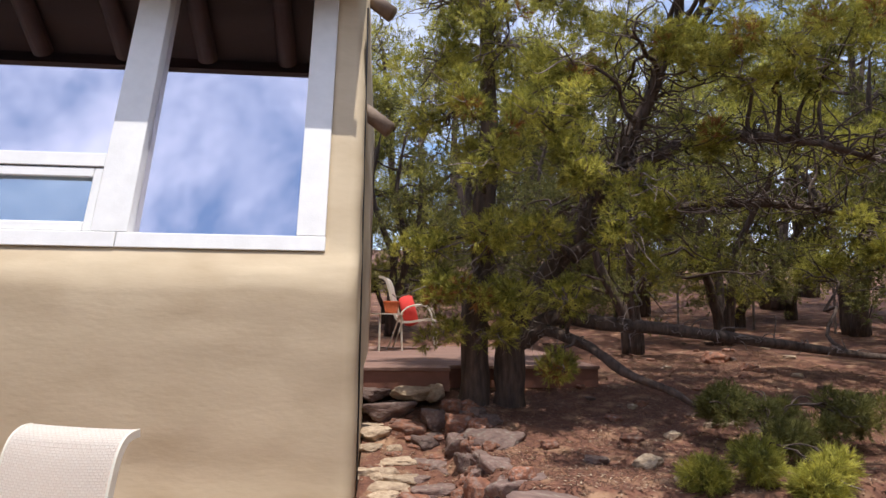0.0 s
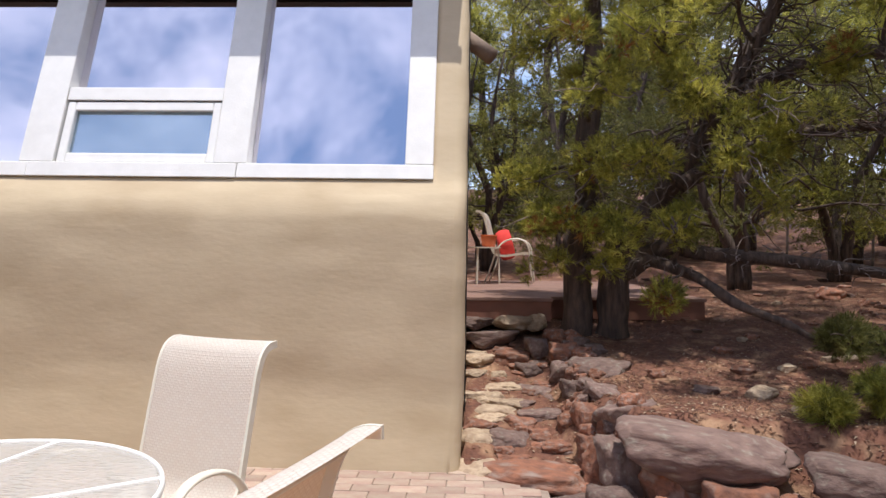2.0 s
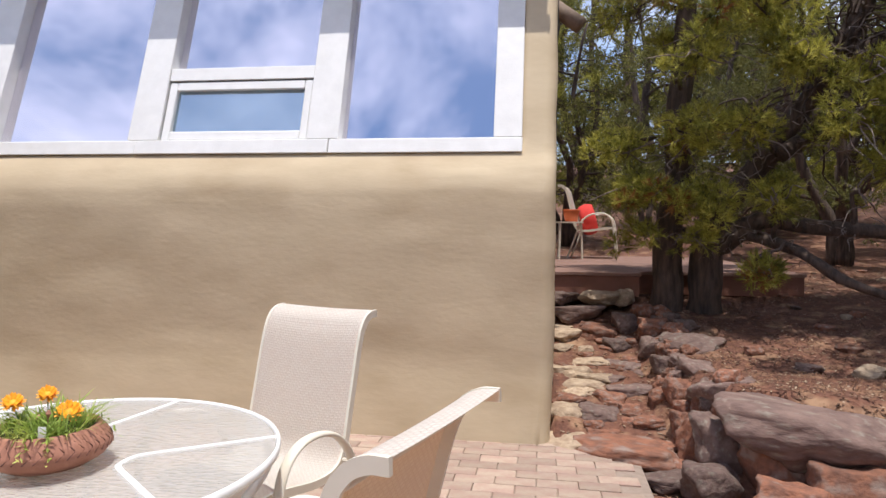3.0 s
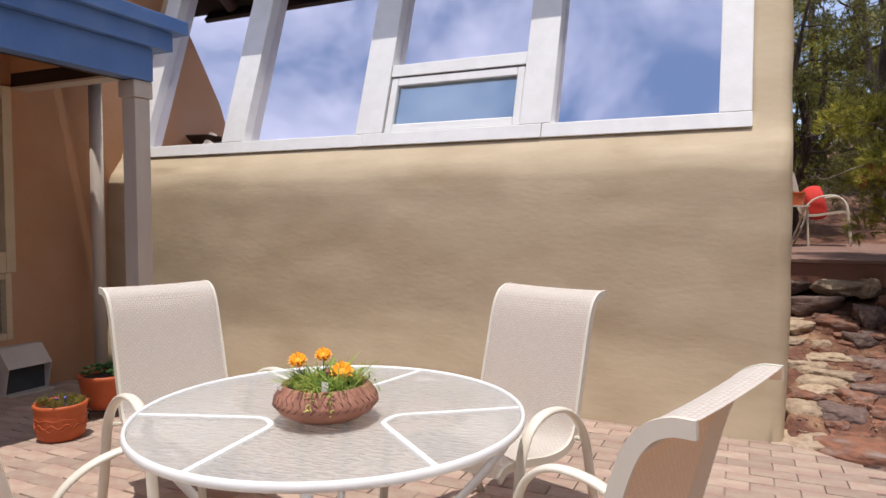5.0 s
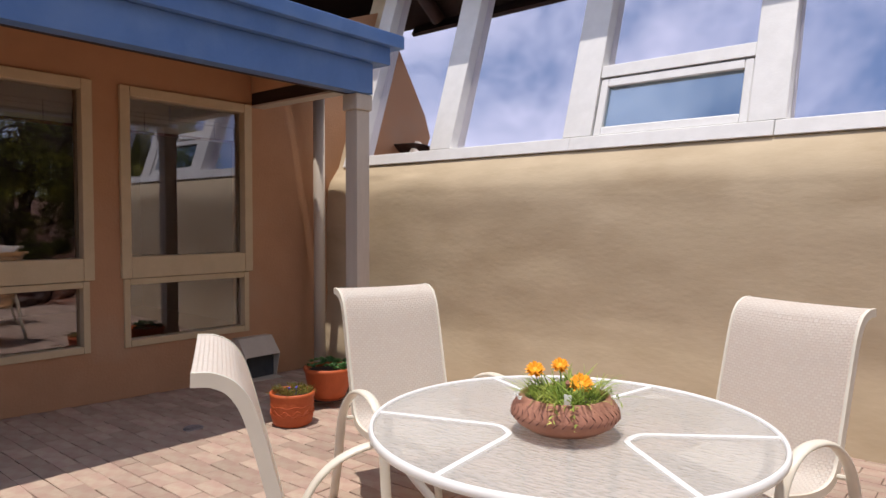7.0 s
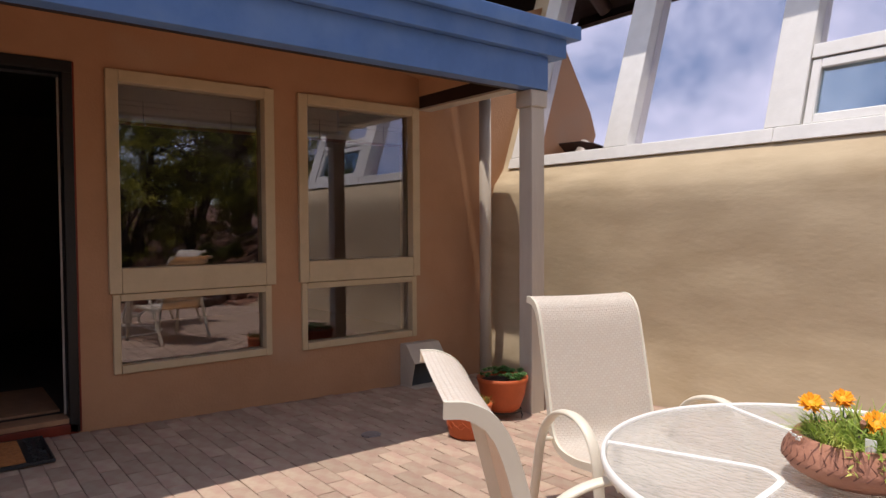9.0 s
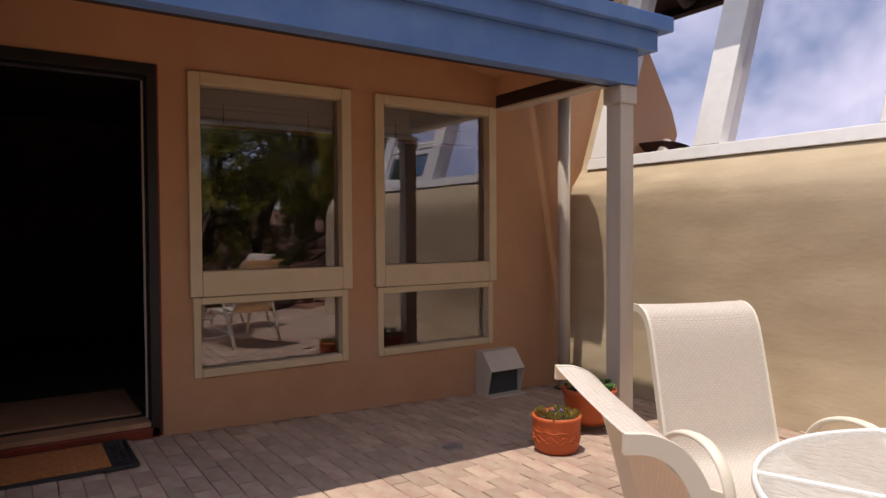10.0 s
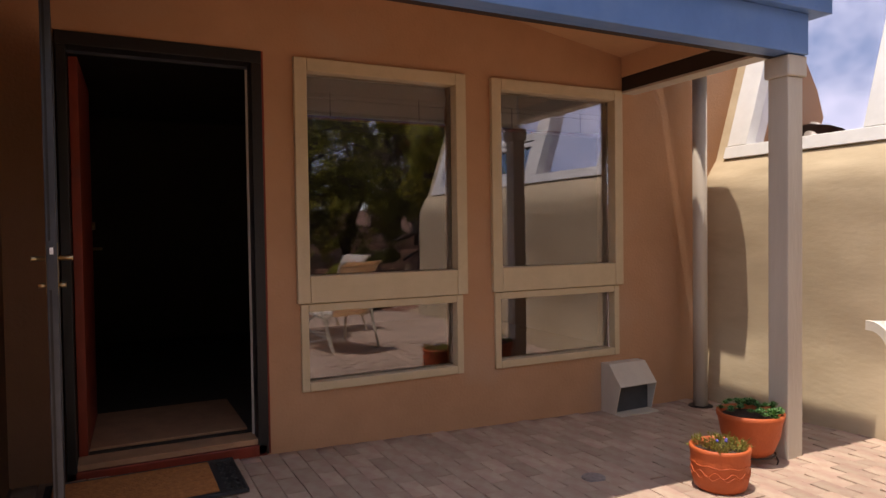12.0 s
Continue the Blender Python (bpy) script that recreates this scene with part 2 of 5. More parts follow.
def table_glass_mat():
    """Rippled patio glass: clear with a bright, blurred coat."""
    m = bpy.data.materials.new("rippled_glass")
    m.use_nodes = True
    n, l = m.node_tree.nodes, m.node_tree.links
    b, out = n["Principled BSDF"], n["Material Output"]
    b.inputs["Base Color"].default_value = (0.57, 0.54, 0.485, 1)
    b.inputs["Roughness"].default_value = 0.18
    tc, mp, no, bp = n.new("ShaderNodeTexCoord"), n.new("ShaderNodeMapping"), n.new("ShaderNodeTexNoise"), n.new("ShaderNodeBump")
    mp.inputs["Scale"].default_value = (1, 2.2, 1)
    no.inputs["Scale"].default_value, no.inputs["Detail"].default_value = 34, 1
    bp.inputs["Strength"].default_value, bp.inputs["Distance"].default_value = 0.7, 0.010
    l.new(tc.outputs["Object"], mp.inputs[0])
    l.new(mp.outputs[0], no.inputs["Vector"])
    l.new(no.outputs["Fac"], bp.inputs["Height"])
    l.new(bp.outputs[0], b.inputs["Normal"])
    tr, mx, mr = n.new("ShaderNodeBsdfTransparent"), n.new("ShaderNodeMixShader"), n.new("ShaderNodeMapRange")
    mr.inputs[1].default_value, mr.inputs[2].default_value = 0.35, 0.7
    mr.inputs[3].default_value, mr.inputs[4].default_value = 0.50, 0.62
    l.new(no.outputs["Fac"], mr.inputs[0])
    l.new(mr.outputs[0], mx.inputs[0])
    l.new(tr.outputs[0], mx.inputs[1])
    l.new(b.outputs[0], mx.inputs[2])
    l.new(mx.outputs[0], out.inputs[0])
    return m


def leaf_mat(name, c1, c2, c3, trans=0.42):
    """Needles: green from dark to yellowish by clump, with light passing through."""
    m = bpy.data.materials.new(name)
    m.use_nodes = True
    n, l = m.node_tree.nodes, m.node_tree.links
    b, out = n["Principled BSDF"], n["Material Output"]
    b.inputs["Roughness"].default_value = 0.55
    b.inputs["Specular IOR Level"].default_value = 0.3
    tc, no, no2 = n.new("ShaderNodeTexCoord"), n.new("ShaderNodeTexNoise"), n.new("ShaderNodeTexNoise")
    no.inputs["Scale"].default_value, no.inputs["Detail"].default_value = 3.0, 4
    no2.inputs["Scale"].default_value = 14
    l.new(tc.outputs["Object"], no.inputs["Vector"])
    l.new(tc.outputs["Object"], no2.inputs["Vector"])
    r = n.new("ShaderNodeValToRGB")
    r.color_ramp.elements[0].position, r.color_ramp.elements[0].color = 0.36, (*c1, 1)
    r.color_ramp.elements[1].position, r.color_ramp.elements[1].color = 0.62, (*c3, 1)
    e = r.color_ramp.elements.new(0.5)
    e.color = (*c2, 1)
    ad = n.new("ShaderNodeMath")
    ad.operation = "MULTIPLY_ADD"
    ad.inputs[1].default_value = 0.5
    l.new(no2.outputs["Fac"], ad.inputs[0])
    hf = n.new("ShaderNodeMath")
    hf.operation = "MULTIPLY"
    hf.inputs[1].default_value = 0.5
    l.new(no.outputs["Fac"], hf.inputs[0])
    l.new(hf.outputs[0], ad.inputs[2])
    l.new(ad.outputs[0], r.inputs[0])
    g, hs, vr = n.new("ShaderNodeNewGeometry"), n.new("ShaderNodeHueSaturation"), n.new("ShaderNodeMapRange")
    vr.inputs[3].default_value, vr.inputs[4].default_value = 0.7, 1.35
    l.new(g.outputs["Random Per Island"], vr.inputs[0])
    l.new(vr.outputs[0], hs.inputs["Value"])
    l.new(r.outputs[0], hs.inputs["Color"])
    l.new(hs.outputs[0], b.inputs["Base Color"])
    tl, mx = n.new("ShaderNodeBsdfTranslucent"), n.new("ShaderNodeMixShader")
    l.new(hs.outputs[0], tl.inputs["Color"])
    mx.inputs[0].default_value = trans
    l.new(b.outputs[0], mx.inputs[1])
    l.new(tl.outputs[0], mx.inputs[2])
    l.new(mx.outputs[0], out.inputs[0])
    return m


M_SLING = sling_mat()
M_TGLASS = table_glass_mat()
M_PINE = leaf_mat("pinyon_needles", (0.075, 0.085, 0.024), (0.36, 0.345, 0.065), (0.68, 0.63, 0.14), 0.42)
M_JUNIPER = leaf_mat("juniper_scales", (0.065, 0.068, 0.025), (0.155, 0.152, 0.045), (0.29, 0.265, 0.08))
M_DRY = leaf_mat("dry_pine_tuft", (0.20, 0.08, 0.03), (0.34, 0.15, 0.05), (0.45, 0.24, 0.09))
M_HERB = leaf_mat("herb_leaf", (0.14, 0.22, 0.04), (0.32, 0.42, 0.08), (0.60, 0.62, 0.18))
M_SUCC = leaf_mat("succulent_leaf", (0.05, 0.13, 0.05), (0.09, 0.2, 0.06), (0.14, 0.26, 0.08), 0.15)


# ---- helpers ----
def pave_z(x, y):
    """The court is level round the table and falls gently to the house corner."""
    u = min(1.0, max(0.0, (-2.4 - x) / 2.9))
    return -0.10 * (1 - u) + u * (-0.11 - 0.03 * (min(y, 4.2) - 0.567))


def bm_object(name, bm, material, parent=None, label="", smooth=False):
    me = bpy.data.meshes.new(name)
    bm.normal_update()
    bm.to_mesh(me)
    bm.free()
    if smooth:
        for p in me.polygons:
            p.use_smooth = True
    me.materials.append(material)
    ob = new(name, me)
    if parent:
        ob.parent = parent
    if label:
        ob["label"] = label
    return ob


def part(name, bm, material, parent, label="", smooth=False):
    return bm_object(name, bm, material, parent, label, smooth)


def empty(name, x, y, z, turn=0.0, label="", category="", group=""):
    e = new(name)
    e.matrix_world = pose(x, y, z, 0, 0, turn)
    e.empty_display_size = 0.1
    return tagged(e, label, category, group)


def box(bm, x0, x1, y0, y1, z0, z1, bevel=0.0):
    vs = [bm.verts.new(p) for p in ((x0, y0, z0), (x1, y0, z0), (x1, y1, z0), (x0, y1, z0), (x0, y0, z1), (x1, y0, z1), (x1, y1, z1), (x0, y1, z1))]
    fs = [bm.faces.new([vs[i] for i in f]) for f in ((0, 3, 2, 1), (4, 5, 6, 7), (0, 1, 5, 4), (1, 2, 6, 5), (2, 3, 7, 6), (3, 0, 4, 7))]
    if bevel:
        es = list({e for f in fs for e in f.edges})
        bmesh.ops.bevel(bm, geom=es, offset=bevel, segments=2, affect="EDGES", profile=0.5)
    return bm


def boxed(x0, x1, y0, y1, z0, z1, bevel=0.0):
    return box(bmesh.new(), x0, x1, y0, y1, z0, z1, bevel)


def prism(bm, pts, axis, a, b):
    """A closed outline of two coordinates, extruded along an axis from a to b."""
    def at(p, c):
        return {"x": (c, p[0], p[1]), "y": (p[0], c, p[1]), "z": (p[0], p[1], c)}[axis]
    lo, hi = [bm.verts.new(at(p, a)) for p in pts], [bm.verts.new(at(p, b)) for p in pts]
    bm.faces.new(lo)
    bm.faces.new(hi[::-1])
    k = len(pts)
    for i in range(k):
        bm.faces.new((lo[i], hi[i], hi[(i + 1) % k], lo[(i + 1) % k]))
    bmesh.ops.recalc_face_normals(bm, faces=bm.faces)
    return bm


def tube(bm, pts, radii, sides=10, flat=1.0, cap=True):
    """A tube through points; radii one or one per point; flat squeezes it across."""
    pts = [Vector(p) for p in pts]
    if not isinstance(radii, (list, tuple)):
        radii = [radii] * len(pts)
    rings, up = [], Vector((0.03, 0.02, 1))
    side = None
    for i, p in enumerate(pts):
        d = (pts[min(i + 1, len(pts) - 1)] - pts[max(i - 1, 0)]).normalized()
        if side is None:
            side = d.cross(up if abs(d.z) < 0.95 else Vector((1, 0, 0))).normalized()
        else:
            side = (side - d * side.dot(d)).normalized()
        other = side.cross(d)
        rings.append([bm.verts.new(p + side * math.cos(a) * radii[i] + other * math.sin(a) * radii[i] * flat)
                      for a in (2 * math.pi * k / sides for k in range(sides))])
    for a, b in zip(rings, rings[1:]):
        for k in range(sides):
            bm.faces.new((a[k], a[(k + 1) % sides], b[(k + 1) % sides], b[k]))
    if cap:
        bm.faces.new(rings[0][::-1])
        bm.faces.new(rings[-1])
    return bm


def lathe(bm, profile, sides=32, wobble=0.0):
    """A turned shape from (radius, z) pairs; closed at ends of radius 0."""
    rings = []
    for r, z in profile:
        rings.append([bm.verts.new((r * math.cos(a), r * math.sin(a), z)) for a in (2 * math.pi * k / sides for k in range(sides))] if r > 1e-5 else [bm.verts.new((0, 0, z))])
    for a, b in zip(rings, rings[1:]):
        for k in range(sides):
            j = (k + 1) % sides
            if len(a) == 1 and len(b) > 1:
                bm.faces.new((a[0], b[j], b[k]))
            elif len(b) == 1 and len(a) > 1:
                bm.faces.new((a[k], a[j], b[0]))
            elif len(a) > 1:
                bm.faces.new((a[k], a[j], b[j], b[k]))
    bmesh.ops.recalc_face_normals(bm, faces=bm.faces)
    return bm


def smooth_path(pts, steps=6):
    """Catmull-Rom points through a path."""
    p = [Vector(q) for q in pts]
    p = [p[0] * 2 - p[1], *p, p[-1] * 2 - p[-2]]
    out = []
    for i in range(1, len(p) - 2):
        for s in range(steps):
            t = s / steps
            out.append(0.5 * ((2 * p[i]) + (p[i + 1] - p[i - 1]) * t + (2 * p[i - 1] - 5 * p[i] + 4 * p[i + 1] - p[i + 2]) * t * t
                              + (3 * p[i] - p[i - 1] - 3 * p[i + 1] + p[i + 2]) * t ** 3))
    out.append(p[-2])
    return out


def soup(name, verts, faces, material, parent=None, label=""):
    me = bpy.data.meshes.new(name)
    me.vertices.add(len(verts))
    me.vertices.foreach_set("co", np.asarray(verts, dtype=np.float32).ravel())
    k = faces.shape[1]
    me.loops.add(faces.size)
    me.loops.foreach_set("vertex_index", faces.astype(np.int32).ravel())
    me.polygons.add(len(faces))
    me.polygons.foreach_set("loop_start", np.arange(0, faces.size, k, dtype=np.int32))
    me.update(calc_edges=True)
    me.materials.append(material)
    ob = new(name, me)
    if parent:
        ob.parent = parent
    if label:
        ob["label"] = label
    return ob


# ---- ground and terrain ----
def ground_z(x, y):
    """The natural ground: level with the court on its open side, a low bank behind the stones, rising to the north-east."""
    base = pave_z(min(max(x, -5.3), 2.5), min(max(y, -3.0), 4.0)) - 0.09
    bank = 0.30 + 0.16 * max(0.0, y - 4.3) + 0.02 * max(0.0, x - 1.0)
    if y > 6.2:
        bank = 0.60 + 0.05 * (y - 6.2) + 0.02 * min(10.0, max(0.0, x - 1.0)) + 0.06 * min(120.0, max(0.0, y - 9.0))
    base += 0.07 * min(100.0, max(0.0, x - 5.0))
    edge_y = 3.35 + 0.12 * math.sin(x * 2.1)
    f = min(1.0, max(0.0, (y - edge_y) / 0.3)) * min(1.0, max(0.0, (x - 0.50 - 0.25 * max(0.0, 4.2 - y)) / 0.25))
    path = -0.16 + 0.055 * max(0.0, min(1.0, (y - 3.9) / 0.2)) + 0.42 * max(0.0, min(1.0, (y - 3.75) / 2.1)) * 1.35
    if y > 3.6 and -0.12 < x < 1.2:
        base = max(base, path)
    z = base + (bank - base) * f if y < 5.9 else bank
    z += 0.035 * noise.noise(Vector((x * 0.9, y * 0.9, 0))) * (1 if y > 3.4 else 0.3)
    z += 0.012 * noise.noise(Vector((x * 5, y * 5, 3))) * (1 if y > 3.4 else 0.2)
    return z


def build_ground():
    bm = bmesh.new()
    xs = list(np.concatenate([np.linspace(-400, -20, 8), np.linspace(-14, -6, 5), np.linspace(-5.6, -0.4, 14), np.linspace(-0.3, 4.5, 97), np.linspace(4.7, 14, 32), np.linspace(16, 60, 16), np.linspace(90, 500, 7)]))
    ys = list(np.concatenate([np.linspace(-400, -20, 8), np.linspace(-14, -4, 6), np.linspace(-3, 2.8, 14), np.linspace(2.9, 7.5, 93), np.linspace(7.7, 20, 42), np.linspace(22, 60, 16), np.linspace(90, 500, 7)]))
    grid = [[bm.verts.new((x, y, ground_z(x, y))) for x in xs] for y in ys]
    for j in range(len(ys) - 1):
        for i in range(len(xs) - 1):
            bm.faces.new((grid[j][i], grid[j][i + 1], grid[j + 1][i + 1], grid[j + 1][i]))
    return tagged(bm_object("ground", bm, M_SOIL, smooth=True), "reddish bare soil littered with dry needles", "ground", kind="structure")


build_ground()

# ---- long stucco wall with leaning sunroom windows ----
SILL_Z, LEAN_SLOPE = 1.63, 0.33
OPEN_X0, OPEN_X1, TOP_Z = -5.20, -0.34, 3.65


def glazing_y(z):
    return 4.09 + LEAN_SLOPE * (z - SILL_Z)


def wall_y(z):
    """The face of the long wall: a flared foot, a slack belly and a rounded shoulder under the sill."""
    pts = [(-0.5, 3.85), (-0.1, 3.888), (0.15, 3.920), (0.32, 3.942), (0.44, 3.946), (0.7, 3.941), (1.1, 3.94), (1.30, 3.945), (1.40, 3.956), (1.48, 3.985), (1.55, 4.03), (1.60, 4.068), (SILL_Z, 4.09)]
    if z >= SILL_Z:
        return glazing_y(z)
    for (a, ya), (b, yb) in zip(pts, pts[1:]):
        if a <= z <= b:
            t = (z - a) / (b - a)
            return ya + (yb - ya) * t
    return pts[0][1]


def build_long_wall():
    bm = bmesh.new()
    zs = list(np.linspace(-0.45, 1.30, 50)) + list(np.linspace(1.33, 1.63, 12)) + list(np.linspace(1.72, TOP_Z, 20))
    front = list(np.linspace(-5.45, OPEN_X0, 4)) + list(np.linspace(OPEN_X0 + 0.05, OPEN_X1 - 0.05, 110)) + [OPEN_X1, -0.29, -0.24, -0.20]
    cols = [(x, 0.0, 0) for x in front]
    r = 0.085
    for k in range(1, 9):
        a = k / 8 * math.pi / 2
        cols.append((-0.20 + r * math.sin(a), r * (1 - math.cos(a)), 1))
    cols += [(-0.115, y, 2) for y in (0.3, 0.6, 1.2, 1.9, 3.0, 4.4)]
    grid = []
    for x, dy, tag in cols:
        row = []
        for z in zs:
            n = 0.006 * noise.noise(Vector((x * 1.3, z * 2.6, 1.0))) + 0.0035 * noise.noise(Vector((x * 4.0, z * 5.0, 7.0))) + 0.0008 * noise.noise(Vector((x * 17.0, z * 17.0, 2.0)))
            n *= max(0.25, min(1.0, 1.0 - (z - 1.3) * 3))
            foot = 0.05 * max(0.0, (0.3 - z)) if tag else 0.0
            xo = x - foot - (0.012 * noise.noise(Vector((z * 2.5, 3.0, dy))) if tag else 0)
            warp = 0.13 * noise.noise(Vector((x * 0.8, z * 0.5, 11.0))) * max(0.0, min(1.0, (1.35 - z) / 0.3)) + 0.03 * noise.noise(Vector((x * 2.2, 4.0, 2.0))) * (1.0 if z < 1.5 else 0.0)
            row.append(bm.verts.new((xo, wall_y(min(z + warp, 1.58) if z < 1.5 else z) + dy - (n if tag < 2 else 0), z)))
        grid.append(row)
    for i in range(len(cols) - 1):
        for j in range(len(zs) - 1):
            inside = cols[i][0] >= OPEN_X0 - 1e-6 and cols[i + 1][0] <= OPEN_X1 + 1e-6 and cols[i + 1][2] == 0 and zs[j] >= SILL_Z - 1e-6
            if not inside:
                bm.faces.new((grid[i][j], grid[i + 1][j], grid[i + 1][j + 1], grid[i][j + 1]))
    bm.normal_update()
    bm.faces.ensure_lookup_table()
    if bm.faces[200].normal.y > 0:
        bmesh.ops.reverse_faces(bm, faces=bm.faces)
    ob = tagged(bm_object("wall_north", bm, M_STUCCO, smooth=True), "tan hand-troweled stucco wall with a rounded shoulder", "wall", kind="structure")
    so = ob.modifiers.new("thickness", "SOLIDIFY")
    so.thickness, so.offset = 0.14, -1
    return ob


build_long_wall()

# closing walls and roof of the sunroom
tagged(bm_object("wall_sunroom_back", boxed(-12.0, -0.3, 8.20, 8.34, -0.4, 3.45), M_ROOM_SHADE), "back wall of the sunroom, unlit dimness put into its colour", "wall", kind="structure")
tagged(bm_object("floor_sunroom", boxed(-12.0, -0.3, 4.15, 8.20, -0.4, -0.05), M_ROOM_SHADE), "sunroom floor coloured dark for an unlit room", "floor", kind="structure")
tagged(bm_object("wall_sunroom_west", boxed(-12.14, -12.0, 4.15, 8.34, -0.4, 3.45), M_ROOM_SHADE), "plain end wall", "wall", kind="structure")


def build_eave():
    bm = bmesh.new()
    box(bm, -12.2, -0.12, 4.15, 8.5, 3.66, 3.76)
    roof = tagged(bm_object("roof_sunroom", bm, M_DARKWOOD), "dark boarded roof deck over the sunroom windows", "roof", kind="structure")
    x = -5.1
    while x < -0.2:
        v = tube(bmesh.new(), [(x, 4.24, 3.58), (x, 8.2, 3.58)], 0.075, 12)
        tagged(bm_object("viga", v, M_VIGA, smooth=True), "round reddish-brown roof log under the eave", "roof beam", "vigas of the sunroom")
        x += 0.62
    return roof


build_eave()
fb = boxed(-5.5, -0.1, 4.14, 4.185, 3.53, 3.66)
tagged(bm_object("eave_board", fb, M_DARKWOOD), "dark eave board above the sunroom windows", "trim", kind="structure")


def leaning(name, x0, x1, z0, z1, out, back, material, parent, bevel=0.004):
    """A bar in the plane of the leaning glazing: out and back are metres before and behind that plane."""
    bm = bmesh.new()
    prism(bm, [(glazing_y(z0) - out, z0), (glazing_y(z1) - out, z1), (glazing_y(z1) + back, z1), (glazing_y(z0) + back, z0)], "x", x0, x1)
    bmesh.ops.bevel(bm, geom=list(bm.edges), offset=bevel, segments=1, affect="EDGES")
    return part(name, bm, material, parent)


MULLIONS = [(-5.24, -5.07), (-4.21, -3.99), (-2.95, -2.73), (-1.70, -1.49), (-0.50, -0.325)]
sun_win = empty("window_1", -2.7, glazing_y(SILL_Z), SILL_Z, 0, "white-framed leaning sunroom window wall, reflecting clouds", "window")
sun_win["kind"] = "structure"


def rel(ob, parent):
    """Parent keeping the place."""
    ob.parent = parent
    ob.matrix_parent_inverse = parent.matrix_world.inverted()
    return ob


bpy.context.view_layer.update()
for i, (a, b) in enumerate(MULLIONS):
    rel(leaning("mullion", a, b, SILL_Z + 0.095, 3.64, 0.020, 0.11, M_WHITE, None), sun_win)
rel(leaning("sill_rail", -5.25, -2.883, SILL_Z, SILL_Z + 0.092, 0.024, 0.12, M_WHITE, None), sun_win)
rel(leaning("sill_rail", -2.880, -1.55, SILL_Z, SILL_Z + 0.092, 0.028, 0.12, M_WHITE, None), sun_win)
rel(leaning("sill_rail", -1.547, -0.322, SILL_Z, SILL_Z + 0.092, 0.024, 0.12, M_WHITE, None), sun_win)
rel(leaning("transom", -2.728, -1.702, 2.145, 2.235, 0.010, 0.11, M_WHITE, None), sun_win)
for (a, b), (c, d) in zip(MULLIONS, MULLIONS[1:]):
    low = 2.237 if c > -1.8 and c < -1.6 else SILL_Z + 0.094
    rel(leaning("pane", b + 0.002, c - 0.002, low, 3.64, -0.075, 0.081, G_SUN, None, 0.0005), sun_win)
cas = [("casement_stile", -2.722, -2.668, 1.725, 2.135), ("casement_stile", -1.760, -1.706, 1.725, 2.135), ("casement_rail", -2.667, -1.761, 2.075, 2.135), ("casement_rail", -2.667, -1.761, 1.725, 1.785)]
for nm, a, b, c, d in cas:
    rel(leaning(nm, a, b, c, d, 0.0, 0.09, M_WHITE, None, 0.006), sun_win)
rel(leaning("casement_pane", -2.666, -1.762, 1.786, 2.074, -0.035, 0.041, G_CAS, None, 0.0005), sun_win)

# ---- house wall, door and windows under the canopy ----
HX = -5.33
W1, W2 = (0.78, 1.86), (2.045, 3.125)
DOOR_Y = (-0.37, 0.612)


def build_house_wall():
    bm = bmesh.new()
    t0, t1 = HX - 0.22, HX
    pieces = [(-6.0, DOOR_Y[0], -0.4, 3.0), (DOOR_Y[0], DOOR_Y[1], 2.10, 3.0), (DOOR_Y[0], DOOR_Y[1], -0.4, -0.10), (DOOR_Y[1], W1[0] + 0.03, -0.4, 3.0),
              (W1[0] + 0.03, W1[1] - 0.03, -0.4, 0.23), (W1[0] + 0.03, W1[1] - 0.03, 2.05, 3.0), (W1[1] - 0.03, W2[0] + 0.03, -0.4, 3.0),
              (W2[0] + 0.03, W2[1] - 0.03, -0.4, 0.23), (W2[0] + 0.03, W2[1] - 0.03, 2.05, 3.0), (W2[1] - 0.03, 3.40, -0.4, 3.0)]
    for y0, y1, z0, z1 in pieces:
        box(bm, t0, t1, y0, y1, z0, min(z1, 2.60))
    prism(bm, [(3.40, -0.4), (4.3, -0.4), (4.75, 3.25), (4.1, 3.01), (3.62, 2.83), (3.42, 2.70), (3.40, 2.60)], "x", t0, t1)
    bmesh.ops.remove_doubles(bm, verts=bm.verts, dist=0.0005)
    dead = [f for f in bm.faces if abs(f.normal.x) < 0.5 and all(len(e.link_faces) > 2 for e in f.edges)]
    bmesh.ops.delete(bm, geom=dead, context="FACES")
    return tagged(bm_object("wall_west", bm, M_HOUSE), "brown adobe-coloured plaster house wall under the canopy", "wall", kind="structure")


build_house_wall()


def framed(win, y0, y1, z0, z1, w, wb, x0, x1, material):
    """A frame of four bars round an opening in the house wall; wb is the height of the lower bar."""
    for nm, a, b, c, d in (("window_frame", y0, y0 + w, z0, z1), ("window_frame", y1 - w, y1, z0, z1), ("window_frame", y0 + w + 0.001, y1 - w - 0.001, z1 - w, z1), ("window_frame", y0 + w + 0.001, y1 - w - 0.001, z0, z0 + wb)):
        rel(bm_object(nm, boxed(x0, x1, a, b, c, d, 0.005), material), win)


